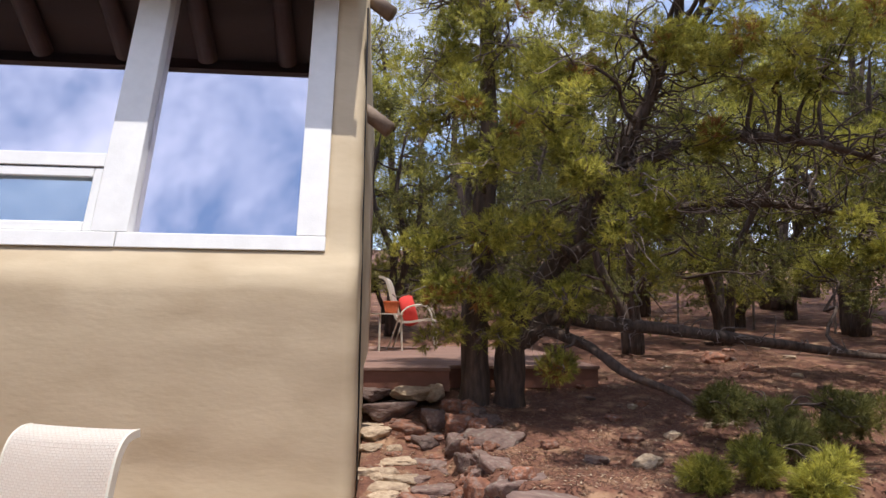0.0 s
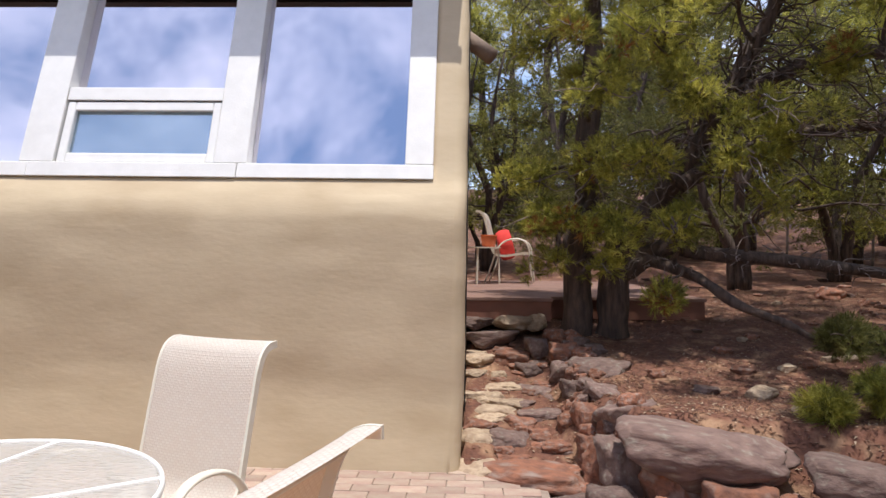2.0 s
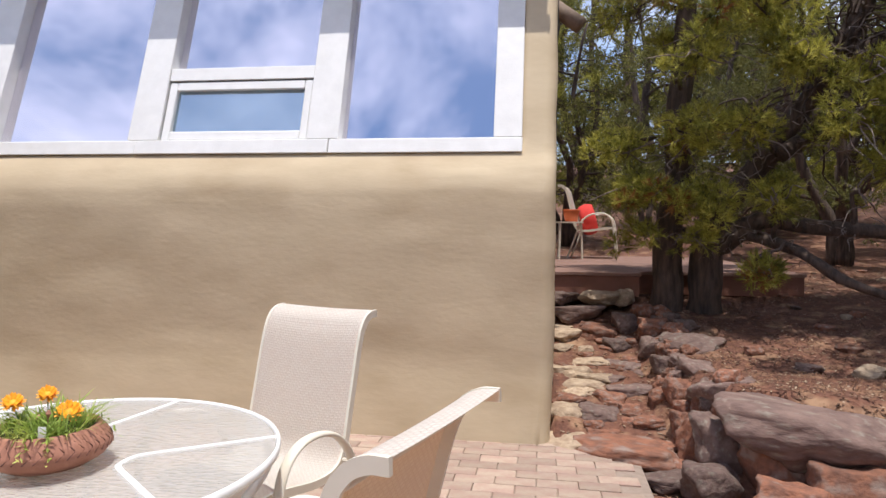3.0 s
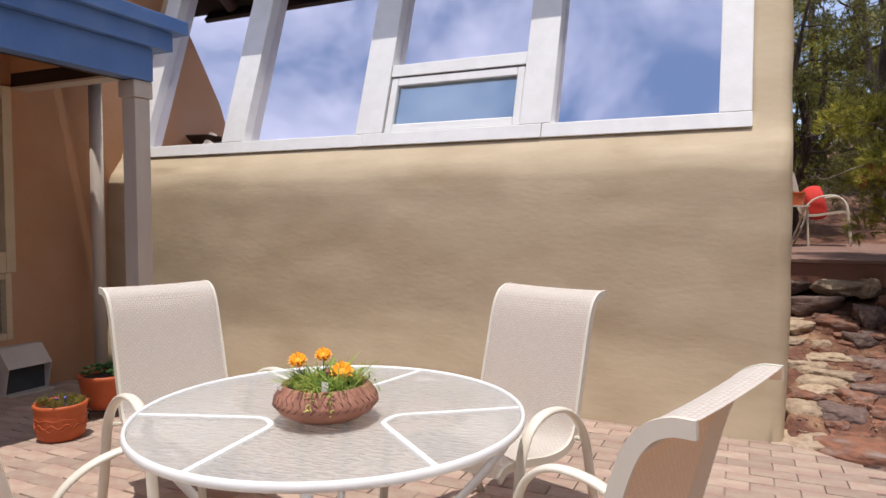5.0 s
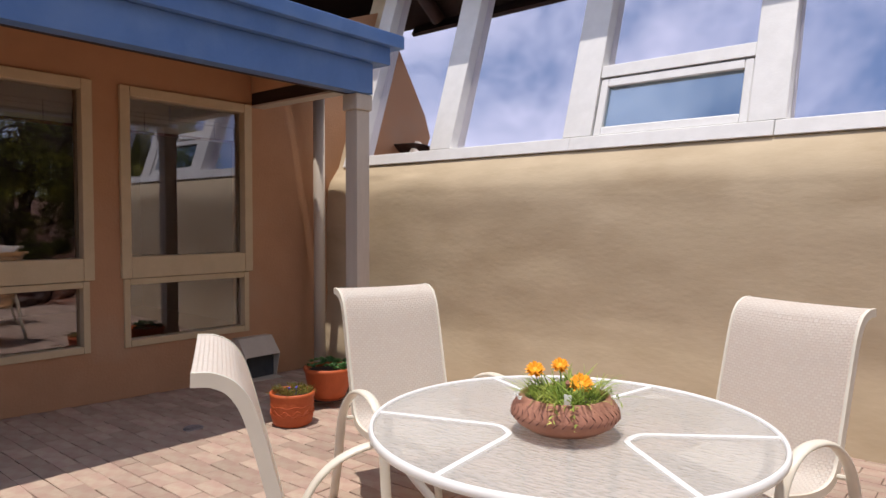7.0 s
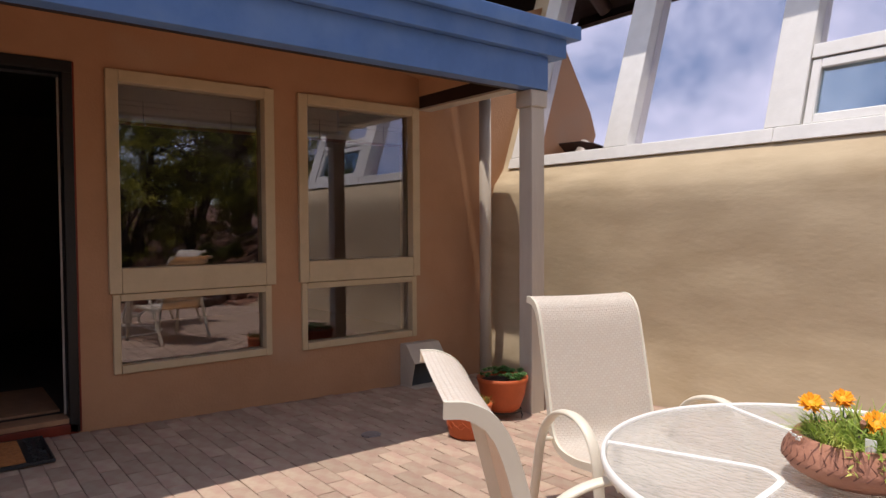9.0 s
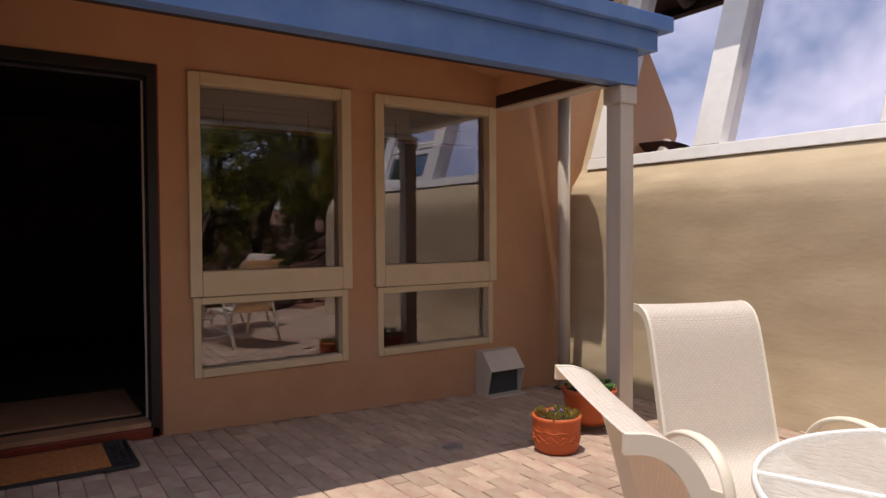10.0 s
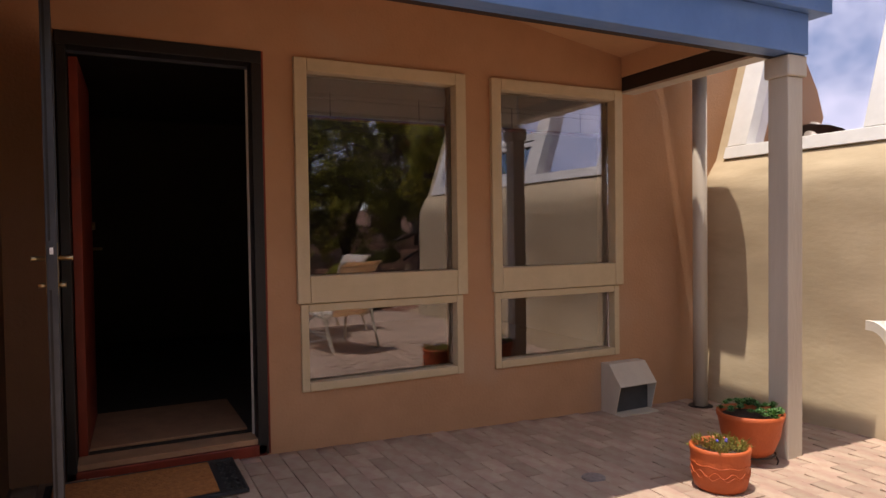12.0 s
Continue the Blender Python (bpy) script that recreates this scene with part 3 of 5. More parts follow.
def house_window(name, ys):
    win = empty(name, HX, sum(ys) / 2, 0.22, 0, "cream-framed fixed window over a low sliding one", "window")
    win["kind"] = "structure"
    bpy.context.view_layer.update()
    y0, y1 = ys
    framed(win, y0, y1, 0.712, 2.085, 0.072, 0.155, HX - 0.10, HX + 0.028, M_CREAM)
    framed(win, y0 + 0.018, y1 - 0.03, 0.212, 0.708, 0.045, 0.05, HX - 0.10, HX + 0.016, M_CREAM)
    rel(bm_object("pane", boxed(HX - 0.052, HX - 0.046, y0 + 0.074, y1 - 0.074, 0.869, 2.011), G_WIN), win)
    rel(bm_object("pane", boxed(HX - 0.052, HX - 0.046, y0 + 0.065, y1 - 0.077, 0.264, 0.661), G_WIN), win)
    return win


house_window("window_2", W1)
house_window("window_3", W2)


def reflected_beam(y0, y1):
    """Stands in for the canopy beam's reflection: stacked bands, strips and two bars behind the pane."""
    b = empty("window_blind", HX - 0.15, (y0 + y1) / 2, 1.80, 0, "white stacked bands inside the upper window, standing in for the reflected canopy beam", "window blind", "raised blinds")
    bpy.context.view_layer.update()
    rel(bm_object("top_strip", boxed(HX - 0.175, HX - 0.125, y0, y1, 2.02, 2.06, 0.004), M_WHITE), b)
    z = 2.018
    for k, (h, d) in enumerate(((0.045, 0.0), (0.045, 0.012), (0.03, 0.004), (0.10, -0.012))):
        rel(bm_object("pale_band", boxed(HX - 0.165 + d, HX - 0.135 + d, y0 + 0.004, y1 - 0.004, z - h + 0.001, z, 0.004), M_REFLECT_BAND), b)
        z -= h
    rel(bm_object("red_strip", boxed(HX - 0.170, HX - 0.135, y0 + 0.002, y1 - 0.002, z - 0.022, z - 0.001, 0.003), M_RED), b)
    for f in (0.2, 0.8):
        y = y0 + (y1 - y0) * f
        rel(bm_object("thin_bar", boxed(HX - 0.131, HX - 0.128, y - 0.002, y + 0.002, z, 1.95), M_GREYMETAL), b)
    return b


reflected_beam(W1[0] + 0.06, W1[1] - 0.06)
reflected_beam(W2[0] + 0.06, W2[1] - 0.06)

door = empty("door_1", HX, 0.12, -0.10, 0, "dark entrance doorway with red threshold, standing open", "door")
door["kind"] = "structure"
bpy.context.view_layer.update()
rel(bm_object("door_jamb", boxed(HX - 0.12, HX + 0.012, 0.552, 0.607, -0.10, 2.03, 0.004), M_FRAMEBLACK), door)
rel(bm_object("door_jamb", boxed(HX - 0.12, HX + 0.012, -0.362, -0.318, -0.10, 2.03, 0.004), M_FRAMEBLACK), door)
rel(bm_object("door_head", boxed(HX - 0.12, HX + 0.012, -0.362, 0.607, 2.031, 2.098, 0.004), M_FRAMEBLACK), door)
rel(bm_object("door_casing", boxed(HX - 0.02, HX + 0.006, 0.608, 0.618, -0.10, 2.098, 0.002), M_RED), door)
rel(bm_object("threshold", boxed(HX - 0.14, HX + 0.012, -0.36, 0.60, -0.115, -0.045, 0.006), M_RED), door)
rel(bm_object("sill_strip", boxed(HX - 0.15, HX + 0.004, -0.317, 0.551, -0.043, -0.012, 0.004), M_WOODFLOOR), door)
rel(bm_object("weather_strip", boxed(HX - 0.112, HX - 0.098, 0.540, 0.551, -0.01, 2.015), M_POST), door)
rel(bm_object("head_strip", boxed(HX - 0.112, HX - 0.09, -0.316, 0.55, 2.015, 2.03), M_GREYMETAL), door)

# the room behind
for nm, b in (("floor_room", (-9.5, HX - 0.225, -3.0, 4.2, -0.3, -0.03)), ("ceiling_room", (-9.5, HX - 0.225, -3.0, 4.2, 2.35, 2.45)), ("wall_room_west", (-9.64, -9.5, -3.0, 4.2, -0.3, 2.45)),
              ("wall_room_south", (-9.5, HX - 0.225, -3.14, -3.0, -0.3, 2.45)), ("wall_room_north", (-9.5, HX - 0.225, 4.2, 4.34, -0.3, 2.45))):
    tagged(bm_object(nm, boxed(*b), M_ROOM_SHADE), "interior surface of the house, unlit dimness put into its colour", nm.split("_")[0], kind="structure")
tagged(bm_object("entry_mat", boxed(-6.35, HX - 0.26, -0.30, 0.54, -0.028, -0.012, 0.004), M_WOODFLOOR), "tan flat mat inside the doorway", "mat")

# ---- canopy ----
canopy = empty("canopy", -4.6, 1.0, 2.0, 0, "porch canopy with stepped blue metal fascia and tan soffit", "canopy")
bpy.context.view_layer.update()
CY0 = -5.0
rel(bm_object("fascia", boxed(-4.02, -3.95, CY0, 3.20, 2.02, 2.235, 0.004), M_BLUE), canopy)
rel(bm_object("fascia", boxed(-4.02, -3.90, CY0, 3.325, 2.237, 2.36, 0.004), M_BLUE), canopy)
rel(bm_object("drip_edge", boxed(-4.02, -3.85, CY0, 3.42, 2.362, 2.455, 0.006), M_BLUE), canopy)
rel(bm_object("end_fascia", boxed(-5.32, -4.022, 3.255, 3.323, 2.237, 2.36, 0.004), M_BLUE), canopy)
rel(bm_object("end_drip", boxed(-5.32, -4.022, 3.30, 3.418, 2.362, 2.455, 0.006), M_BLUE), canopy)
rel(bm_object("inner_beam", boxed(-4.10, -4.022, CY0, 3.12, 2.046, 2.38, 0.004), M_WHITE), canopy)
rel(bm_object("fascia_return", boxed(-4.06, -4.0215, CY0, 3.12, 2.022, 2.044, 0.003), M_BLUE), canopy)
rel(bm_object("inner_strip", boxed(-4.105, -4.061, CY0, 3.12, 2.022, 2.044, 0.003), M_DARKWOOD), canopy)
rd = bmesh.new()
prism(rd, [(3.29, 2.36), (2.4, 2.49), (1.6, 2.63), (CY0, 2.63), (CY0, 2.68), (1.6, 2.68), (2.4, 2.54), (3.29, 2.41)], "x", -5.33, -4.30)
rel(bm_object("roof_deck", rd, M_STUCCO), canopy)
rel(bm_object("roof_edge", boxed(-4.298, -4.022, CY0, 3.298, 2.405, 2.44), M_STUCCO), canopy)
rel(bm_object("side_board", boxed(-4.297, -4.275, CY0, 2.9, 2.44, 2.62), M_CEIL), canopy)
rel(bm_object("soffit_edge", boxed(-4.297, -4.105, CY0, 3.13, 2.385, 2.402), M_CEIL), canopy)
rel(bm_object("end_beam", boxed(-5.325, -4.102, 3.135, 3.25, 2.185, 2.36), M_CEIL), canopy)
rel(bm_object("end_channel", boxed(-5.325, -4.102, 3.14, 3.25, 2.085, 2.183), M_DARKWOOD), canopy)
rel(bm_object("end_flashing", boxed(-5.325, -4.022, 3.13, 3.254, 2.068, 2.083), M_POST), canopy)
sb = bmesh.new()
prism(sb, [(3.13, 2.325), (2.4, 2.445), (1.6, 2.59), (CY0, 2.59), (CY0, 2.605), (1.6, 2.605), (2.4, 2.46), (3.13, 2.34)], "x", -5.325, -4.30)
rel(bm_object("soffit", sb, M_CEIL), canopy)

tagged(bm_object("wall_porch", boxed(HX + 0.002, -4.12, -0.78, -0.60, -0.4, 2.58), M_HOUSE), "brown plaster return wall beside the door", "wall", kind="structure")

post = empty("post", -4.04, 3.13, pave_z(-4.04, 3.13), 0, "square off-white wooden porch post with a flat cap", "post")
bpy.context.view_layer.update()
rel(bm_object("shaft", boxed(-4.10, -3.98, 3.075, 3.195, pave_z(-4, 3.1) - 0.01, 1.905, 0.005), M_POST), post)
rel(bm_object("cap", boxed(-4.115, -3.965, 3.06, 3.21, 1.906, 2.018, 0.008), M_POST), post)

pz = pave_z(-5.12, 3.68)
pipe = empty("downpipe", -5.12, 3.68, pz, 0, "round off-white downpipe in the wall corner", "downpipe")
bpy.context.view_layer.update()
rel(bm_object("pipe", tube(bmesh.new(), [(-5.12, 3.68, pz + 0.012), (-5.12, 3.68, 2.35)], 0.05, 24), M_POST, smooth=True), pipe)
rel(bm_object("collar", tube(bmesh.new(), [(-5.12, 3.68, pz - 0.01), (-5.12, 3.68, pz + 0.01)], 0.085, 24), M_FRAMEBLACK, smooth=False), pipe)

# Added behind the end beam to cast the rounded shadow on the long wall.
cpb = bmesh.new()
prism(cpb, [(-5.33, 3.52), (-4.81, 3.52), (-4.82, 3.61), (-4.86, 3.69), (-4.94, 3.75), (-5.06, 3.79), (-5.33, 3.80)], "z", 2.255, 2.268)
tagged(bm_object("corner_shadow_caster", cpb, M_VIGA), "thin brown slab added to cast the shadow in the wall corner", "roof", kind="structure")

# ---- paving ----
def build_paving():
    bm = bmesh.new()
    xs, ys = np.linspace(-5.33, 0.35, 24), np.linspace(-4.0, 4.0, 17)
    rows = [[bm.verts.new((x, y, pave_z(x, y) - 0.006)) for x in xs] for y in ys]
    low = [[bm.verts.new((v.co.x, v.co.y, v.co.z - 0.06)) for v in r] for r in rows]
    for j in range(len(ys) - 1):
        for i in range(len(xs) - 1):
            bm.faces.new((rows[j][i], rows[j][i + 1], rows[j + 1][i + 1], rows[j + 1][i]))
    for j in range(len(ys) - 1):
        for i in (0, len(xs) - 1):
            bm.faces.new((rows[j][i], rows[j + 1][i], low[j + 1][i], low[j][i]))
    for i in range(len(xs) - 1):
        for j in (0, len(ys) - 1):
            bm.faces.new((rows[j][i], rows[j][i + 1], low[j][i + 1], low[j][i]))
    bmesh.ops.recalc_face_normals(bm, faces=bm.faces)
    return tagged(bm_object("pavement", bm, M_SAND), "sandy joints under tan brick paving", "pavement", kind="structure")


paving = build_paving()

# ---- furniture ----
def flat_rail(path, y, half, deep):
    """A flat bar standing on edge behind a bent path of (x, z)."""
    bm = bmesh.new()
    rows = []
    for i, (x, z) in enumerate(path):
        x0, z0 = path[max(i - 1, 0)]
        x1, z1 = path[min(i + 1, len(path) - 1)]
        ln = math.hypot(x1 - x0, z1 - z0)
        nx, nz = (z1 - z0) / ln, -(x1 - x0) / ln
        a, b = (x - nx * 0.002, z - nz * 0.002), (x + nx * deep, z + nz * deep)
        rows.append([bm.verts.new(v) for v in ((a[0], y - half, a[1]), (a[0], y + half, a[1]), (b[0], y + half, b[1]), (b[0], y - half, b[1]))])
    for p, q in zip(rows, rows[1:]):
        for k in range(4):
            bm.faces.new((p[k], p[(k + 1) % 4], q[(k + 1) % 4], q[k]))
    bm.faces.new(rows[0])
    bm.faces.new(rows[-1][::-1])
    bmesh.ops.recalc_face_normals(bm, faces=bm.faces)
    return bm


def chair(group):
    """A high-backed sling chair; its origin is on the ground under the top of the back, and it faces +x."""
    c = empty("sling_chair", 0, 0, 0, 0, "cream high-back patio chair with woven sling, at the glass table", "chair", group)
    rail = smooth_path([(0.0, 0, 0.926), (0.045, 0, 0.922), (0.09, 0, 0.895), (0.125, 0, 0.83), (0.165, 0, 0.68), (0.205, 0, 0.52), (0.235, 0, 0.41), (0.29, 0, 0.365), (0.40, 0, 0.36), (0.55, 0, 0.385), (0.66, 0, 0.395), (0.71, 0, 0.365)], 5)
    hw = 0.232
    bm = bmesh.new()
    uvl = bm.loops.layers.uv.new("UVMap")
    rows, dist = [], 0.0
    for i, p in enumerate(rail):
        if i:
            dist += (p - rail[i - 1]).length
        rows.append(([bm.verts.new((p.x, -hw + 2 * hw * k / 8, p.z - (0.004 if i < 12 else 0.012) * (1 - (k / 4 - 1) ** 2))) for k in range(9)], dist))
    for (a, da), (b, db) in zip(rows, rows[1:]):
        for k in range(8):
            f = bm.faces.new((a[k], a[k + 1], b[k + 1], b[k]))
            for lo, (u, v) in zip(f.loops, ((k / 8, da), ((k + 1) / 8, da), ((k + 1) / 8, db), (k / 8, db))):
                lo[uvl].uv = (u, v)
    part("sling", bm, M_SLING, c, "woven cream sling", True)
    for s in (-1, 1):
        part("rail", flat_rail([(p.x, p.z) for p in rail], s * (hw + 0.002), 0.0055, 0.027), M_ALU, c)
        arm = smooth_path([(0.73, s * 0.305, 0.0), (0.70, s * 0.307, 0.26), (0.675, s * 0.310, 0.46), (0.60, s * 0.312, 0.548), (0.48, s * 0.310, 0.560), (0.36, s * 0.305, 0.515), (0.28, s * 0.310, 0.41), (0.20, s * 0.30, 0.18), (0.13, s * 0.295, 0.0)], 5)
        frame_arm = part("arm_frame", tube(bmesh.new(), arm, 0.021, 10, 0.5), M_ALU, c, smooth=True)
        part("joint_bolt", tube(bmesh.new(), [(0.245, s * 0.250, 0.39), (0.275, s * 0.303, 0.405)], 0.009, 8), M_ALU, frame_arm)
    part("crossbar", tube(bmesh.new(), [(0.21, -0.230, 0.44), (0.19, 0.0, 0.445), (0.20, 0.230, 0.44)], 0.011, 8), M_ALU, c, smooth=True)
    part("crossbar", tube(bmesh.new(), [(0.60, -0.230, 0.365), (0.60, 0.230, 0.365)], 0.011, 8), M_ALU, c, smooth=True)
    part("crossbar", tube(bmesh.new(), [(0.085, -0.230, 0.868), (0.085, 0.230, 0.868)], 0.009, 8), M_ALU, c, smooth=True)
    return c


TX, TY, TZ, TR = -1.515, 1.658, 0.525, 0.600


def build_table():
    g = pave_z(TX, TY)
    t = empty("patio_table", TX, TY, g, 0, "round white metal patio table with rippled glass top", "table")
    h = TZ - g
    gt = part("glass_top", lathe(bmesh.new(), [(0, h - 0.012), (TR - 0.015, h - 0.012), (TR - 0.015, h - 0.006), (0, h - 0.006)], 64), M_TGLASS, t, "rippled clear glass")
    part("rim", lathe(bmesh.new(), [(TR - 0.016, h - 0.022), (TR - 0.002, h - 0.024), (TR + 0.001, h - 0.014), (TR - 0.002, h), (TR - 0.010, h + 0.001), (TR - 0.013, h - 0.005), (TR - 0.016, h - 0.022)], 96), M_ENAMEL, t, smooth=True)
    for k in range(3):
        pts, outer, inner = [], Vector((0.516, 0.286, 0)), Vector((0.232, 0.062, 0))
        half = [outer, outer.lerp(inner, 0.35), outer.lerp(inner, 0.75), inner, Vector((0.208, 0.030, 0))]
        turn = Matrix.Rotation(math.radians(120 * k - 2), 3, "Z")
        for q in half + [Vector((q.x, -q.y, 0)) for q in reversed(half)]:
            q = turn @ q
            pts.append((q.x, q.y, h - 0.012))
        part("rib", tube(bmesh.new(), smooth_path(pts, 4), 0.0155, 8, 0.5), M_ENAMEL, t, smooth=True)
    for k in range(4):
        a = math.radians(28 + 90 * k)
        c, s = math.cos(a), math.sin(a)
        leg = smooth_path([(0.565 * c, 0.565 * s, h - 0.03), (0.55 * c, 0.55 * s, h * 0.80), (0.40 * c, 0.40 * s, h * 0.52), (0.25 * c, 0.25 * s, h * 0.34), (0.24 * c, 0.24 * s, 0.11), (0.36 * c, 0.36 * s, 0.03), (0.47 * c, 0.47 * s, 0.014)], 5)
        part("leg", tube(bmesh.new(), leg, 0.014, 10), M_ENAMEL, t, smooth=True)
    part("brace_ring", lathe(bmesh.new(), [(0.232, 0.19), (0.250, 0.19), (0.250, 0.21), (0.232, 0.21), (0.232, 0.19)], 40), M_ENAMEL, t, smooth=True)
    part("foot_ring", lathe(bmesh.new(), [(0.455, 0.004), (0.48, 0.004), (0.48, 0.022), (0.455, 0.022), (0.455, 0.004)], 48), M_ENAMEL, t, smooth=True)
    return t


build_table()
chair_a = chair("chairs round the table")
def place_chair(ob, x, y, turn):
    z = pave_z(x, y)
    return copy_thing(ob, pose(x, y, z, 0, 0, turn))
place_chair(chair_a, -1.08, 2.69, math.degrees(math.atan2(-0.95, -0.30)))
place_chair(chair_a, -2.79, 2.13, math.degrees(math.atan2(-0.34, 0.94)))
place_chair(chair_a, -0.34, 1.16, math.degrees(math.atan2(0.28, -0.96)))
chair_a.matrix_world = pose(-1.93, 0.68, pave_z(-1.93, 0.68), 0, 0, math.degrees(math.atan2(0.85, 0.52)))


# ---- trees ----
def needle_cloud(centres, radii, count, blades, length, width, seed, squash=0.75, up=0.5):
    """Tufts of thin blades scattered on and in soft clumps: numpy triangles."""
    rg = np.random.default_rng(seed)
    centres, radii = np.asarray(centres, float), np.asarray(radii, float)
    pick = rg.choice(len(centres), size=count, p=radii ** 2 / np.sum(radii ** 2))
    d = rg.normal(size=(count, 3))
    d /= np.linalg.norm(d, axis=1)[:, None]
    r = radii[pick] * (0.55 + 0.5 * rg.random(count) ** 0.6)
    pos = centres[pick] + d * r[:, None] * np.array([1, 1, squash])
    axis = d + rg.normal(size=(count, 3)) * 0.4 + np.array([0, 0, up])
    axis /= np.linalg.norm(axis, axis=1)[:, None]
    n = count * blades
    pos = np.repeat(pos, blades, 0)
    axis = np.repeat(axis, blades, 0)
    along = rg.random(n)
    way = axis + rg.normal(size=(n, 3)) * 0.5
    way /= np.linalg.norm(way, axis=1)[:, None]
    side = np.cross(way, rg.normal(size=(n, 3)))
    side /= np.linalg.norm(side, axis=1)[:, None]
    ln = length * (0.6 + 0.8 * rg.random(n))[:, None]
    base = pos + axis * (along * length * 1.3)[:, None]
    v = np.stack([base - side * width, base + side * width, base + way * ln], 1).reshape(-1, 3)
    return v, np.arange(n * 3).reshape(-1, 3)


def branch_path(a, b, sag, rng, n=7, jitter=0.06):
    a, b = Vector(a), Vector(b)
    pts = []
    ln = (b - a).length
    for i in range(n):
        t = i / (n - 1)
        p = a.lerp(b, t) + Vector((0, 0, sag * math.sin(math.pi * t)))
        if 0 < i < n - 1:
            p += Vector((rng.uniform(-1, 1), rng.uniform(-1, 1), rng.uniform(-1, 1))) * jitter * ln
        pts.append(p)
    return smooth_path(pts, 3)


def make_tree(name, label, trunks, clumps, material, count, blades, length, width, seed, limb_r=0.035, dead=0):
    """trunks: paths of (x, y, z, r). clumps: (x, y, z, r). Limbs run from the trunks to each clump."""
    rng = random.Random(seed)
    x0, y0, z0, _ = trunks[0][0]
    t = empty(name, x0, y0, z0, 0, label, "tree")
    bpy.context.view_layer.update()
    bm = bmesh.new()
    for tr in trunks:
        path = smooth_path([p[:3] for p in tr], 4)
        rs = []
        for i in range(len(path)):
            s = i / 4
            k = min(int(s), len(tr) - 2)
            rs.append(tr[k][3] + (tr[k + 1][3] - tr[k][3]) * min(1.0, s - k))
        path = [p + Vector((noise.noise(p * 3.1), noise.noise(p * 3.1 + Vector((5, 0, 0))), 0)) * 0.04 for p in path]
        tube(bm, path, [r * (1 + 0.12 * noise.noise(p * 9)) for r, p in zip(rs, path)], 14)
    for v in bm.verts:
        v.co += Vector((noise.noise(v.co * 14), noise.noise(v.co * 14 + Vector((9, 0, 0))), 0)) * 0.018
    rel(bm_object("trunk", bm, M_BARK, smooth=True), t)
    lb = bmesh.new()
    nodes = [(Vector(p[:3]), p[3]) for tr in trunks for p in smooth_r(tr) if p[2] > z0 + 0.6]
    nodes = nodes or [(Vector(p[:3]), p[3]) for tr in trunks for p in smooth_r(tr)]
    for cx, cy, cz, cr in clumps:
        c = Vector((cx, cy, cz))
        below = [n for n in nodes if n[0].z < cz + 0.25] or nodes
        a, ra = min(below, key=lambda n: (n[0] - c).length)
        p = branch_path(a, c, 0.10, rng, 7, 0.09)
        r0 = min(ra * 0.5, limb_r * 0.7 * (0.5 + cr))
        tube(lb, p, [r0 * (1 - 0.75 * i / (len(p) - 1)) + 0.003 for i in range(len(p))], 7)
        for k in range(5):
            e = c + Vector((rng.gauss(0, 1), rng.gauss(0, 1), rng.gauss(0, 0.8))).normalized() * cr * 0.9
            q = branch_path(p[int(len(p) * rng.uniform(0.5, 0.98))], e, 0.02, rng, 5, 0.1)
            tube(lb, q, [0.009 * (1 - 0.8 * i / (len(q) - 1)) + 0.0012 for i in range(len(q))], 4, cap=False)
    if dead > 50:
        out_nodes = [n for n in nodes if n[0].x > x0 + 1.0 and n[0].z > 1.6]
        for k in range(420):
            a, ra = rng.choice(out_nodes)
            e = a + Vector((rng.gauss(0.2, 0.5), rng.gauss(-0.1, 0.5), rng.gauss(0.1, 0.3))) * rng.uniform(0.3, 0.9)
            q = branch_path(a, e, rng.uniform(-0.05, 0.08), rng, 7, 0.07)
            tube(lb, q, [min(0.008, ra * 0.4) * (1 - 0.85 * i / (len(q) - 1)) + 0.002 for i in range(len(q))], 5, cap=False)
    tagged(rel(bm_object("limb", lb, M_BARK, smooth=True), t), kind="stuff")
    if dead:
        db = bmesh.new()
        for k in range(dead):
            a, ra = rng.choice(nodes) if rng.random() < 0.4 else (Vector(rng.choice(clumps)[:3]), 0)
            e = a + Vector((rng.gauss(0, 1), rng.gauss(0, 1) - 0.3, rng.gauss(0, 0.5))).normalized() * rng.uniform(0.15, 0.55) * (0.45 if a.z < z0 + 1.1 else 1.0)
            q = branch_path(a, e, 0.02, rng, 5, 0.14)
            tube(db, q, [0.006 * (1 - 0.8 * i / (len(q) - 1)) + 0.0012 for i in range(len(q))], 4, cap=False)
        tagged(rel(bm_object("dead_twig", db, M_TWIG), t), kind="stuff")
    sub_c, sub_r = [], []
    for cx, cy, cz, cr in clumps:
        for k in range(max(4, int(cr * 27))):
            d = Vector((rng.gauss(0, 1), rng.gauss(0, 1), rng.gauss(0, 0.7))).normalized() * cr * rng.uniform(0.35, 1.0)
            sub_c.append((cx + d.x, cy + d.y, cz + d.z * 0.8))
            sub_r.append(rng.uniform(0.06, 0.135) * (0.7 + cr * 0.6))
    v, f = needle_cloud(sub_c, sub_r, count, blades, length, width, seed)
    rel(soup("crown", v, f, material), t)
    if dead > 50:
        pk = rng.sample(range(len(sub_c)), len(sub_c) // 14)
        v, f = needle_cloud([sub_c[i] for i in pk], [sub_r[i] * 0.8 for i in pk], count // 22, blades, length, width, seed + 1)
        tagged(rel(soup("dry_needle", v, f, M_DRY), t), "rusty brown dead needles", kind="stuff")
    return t


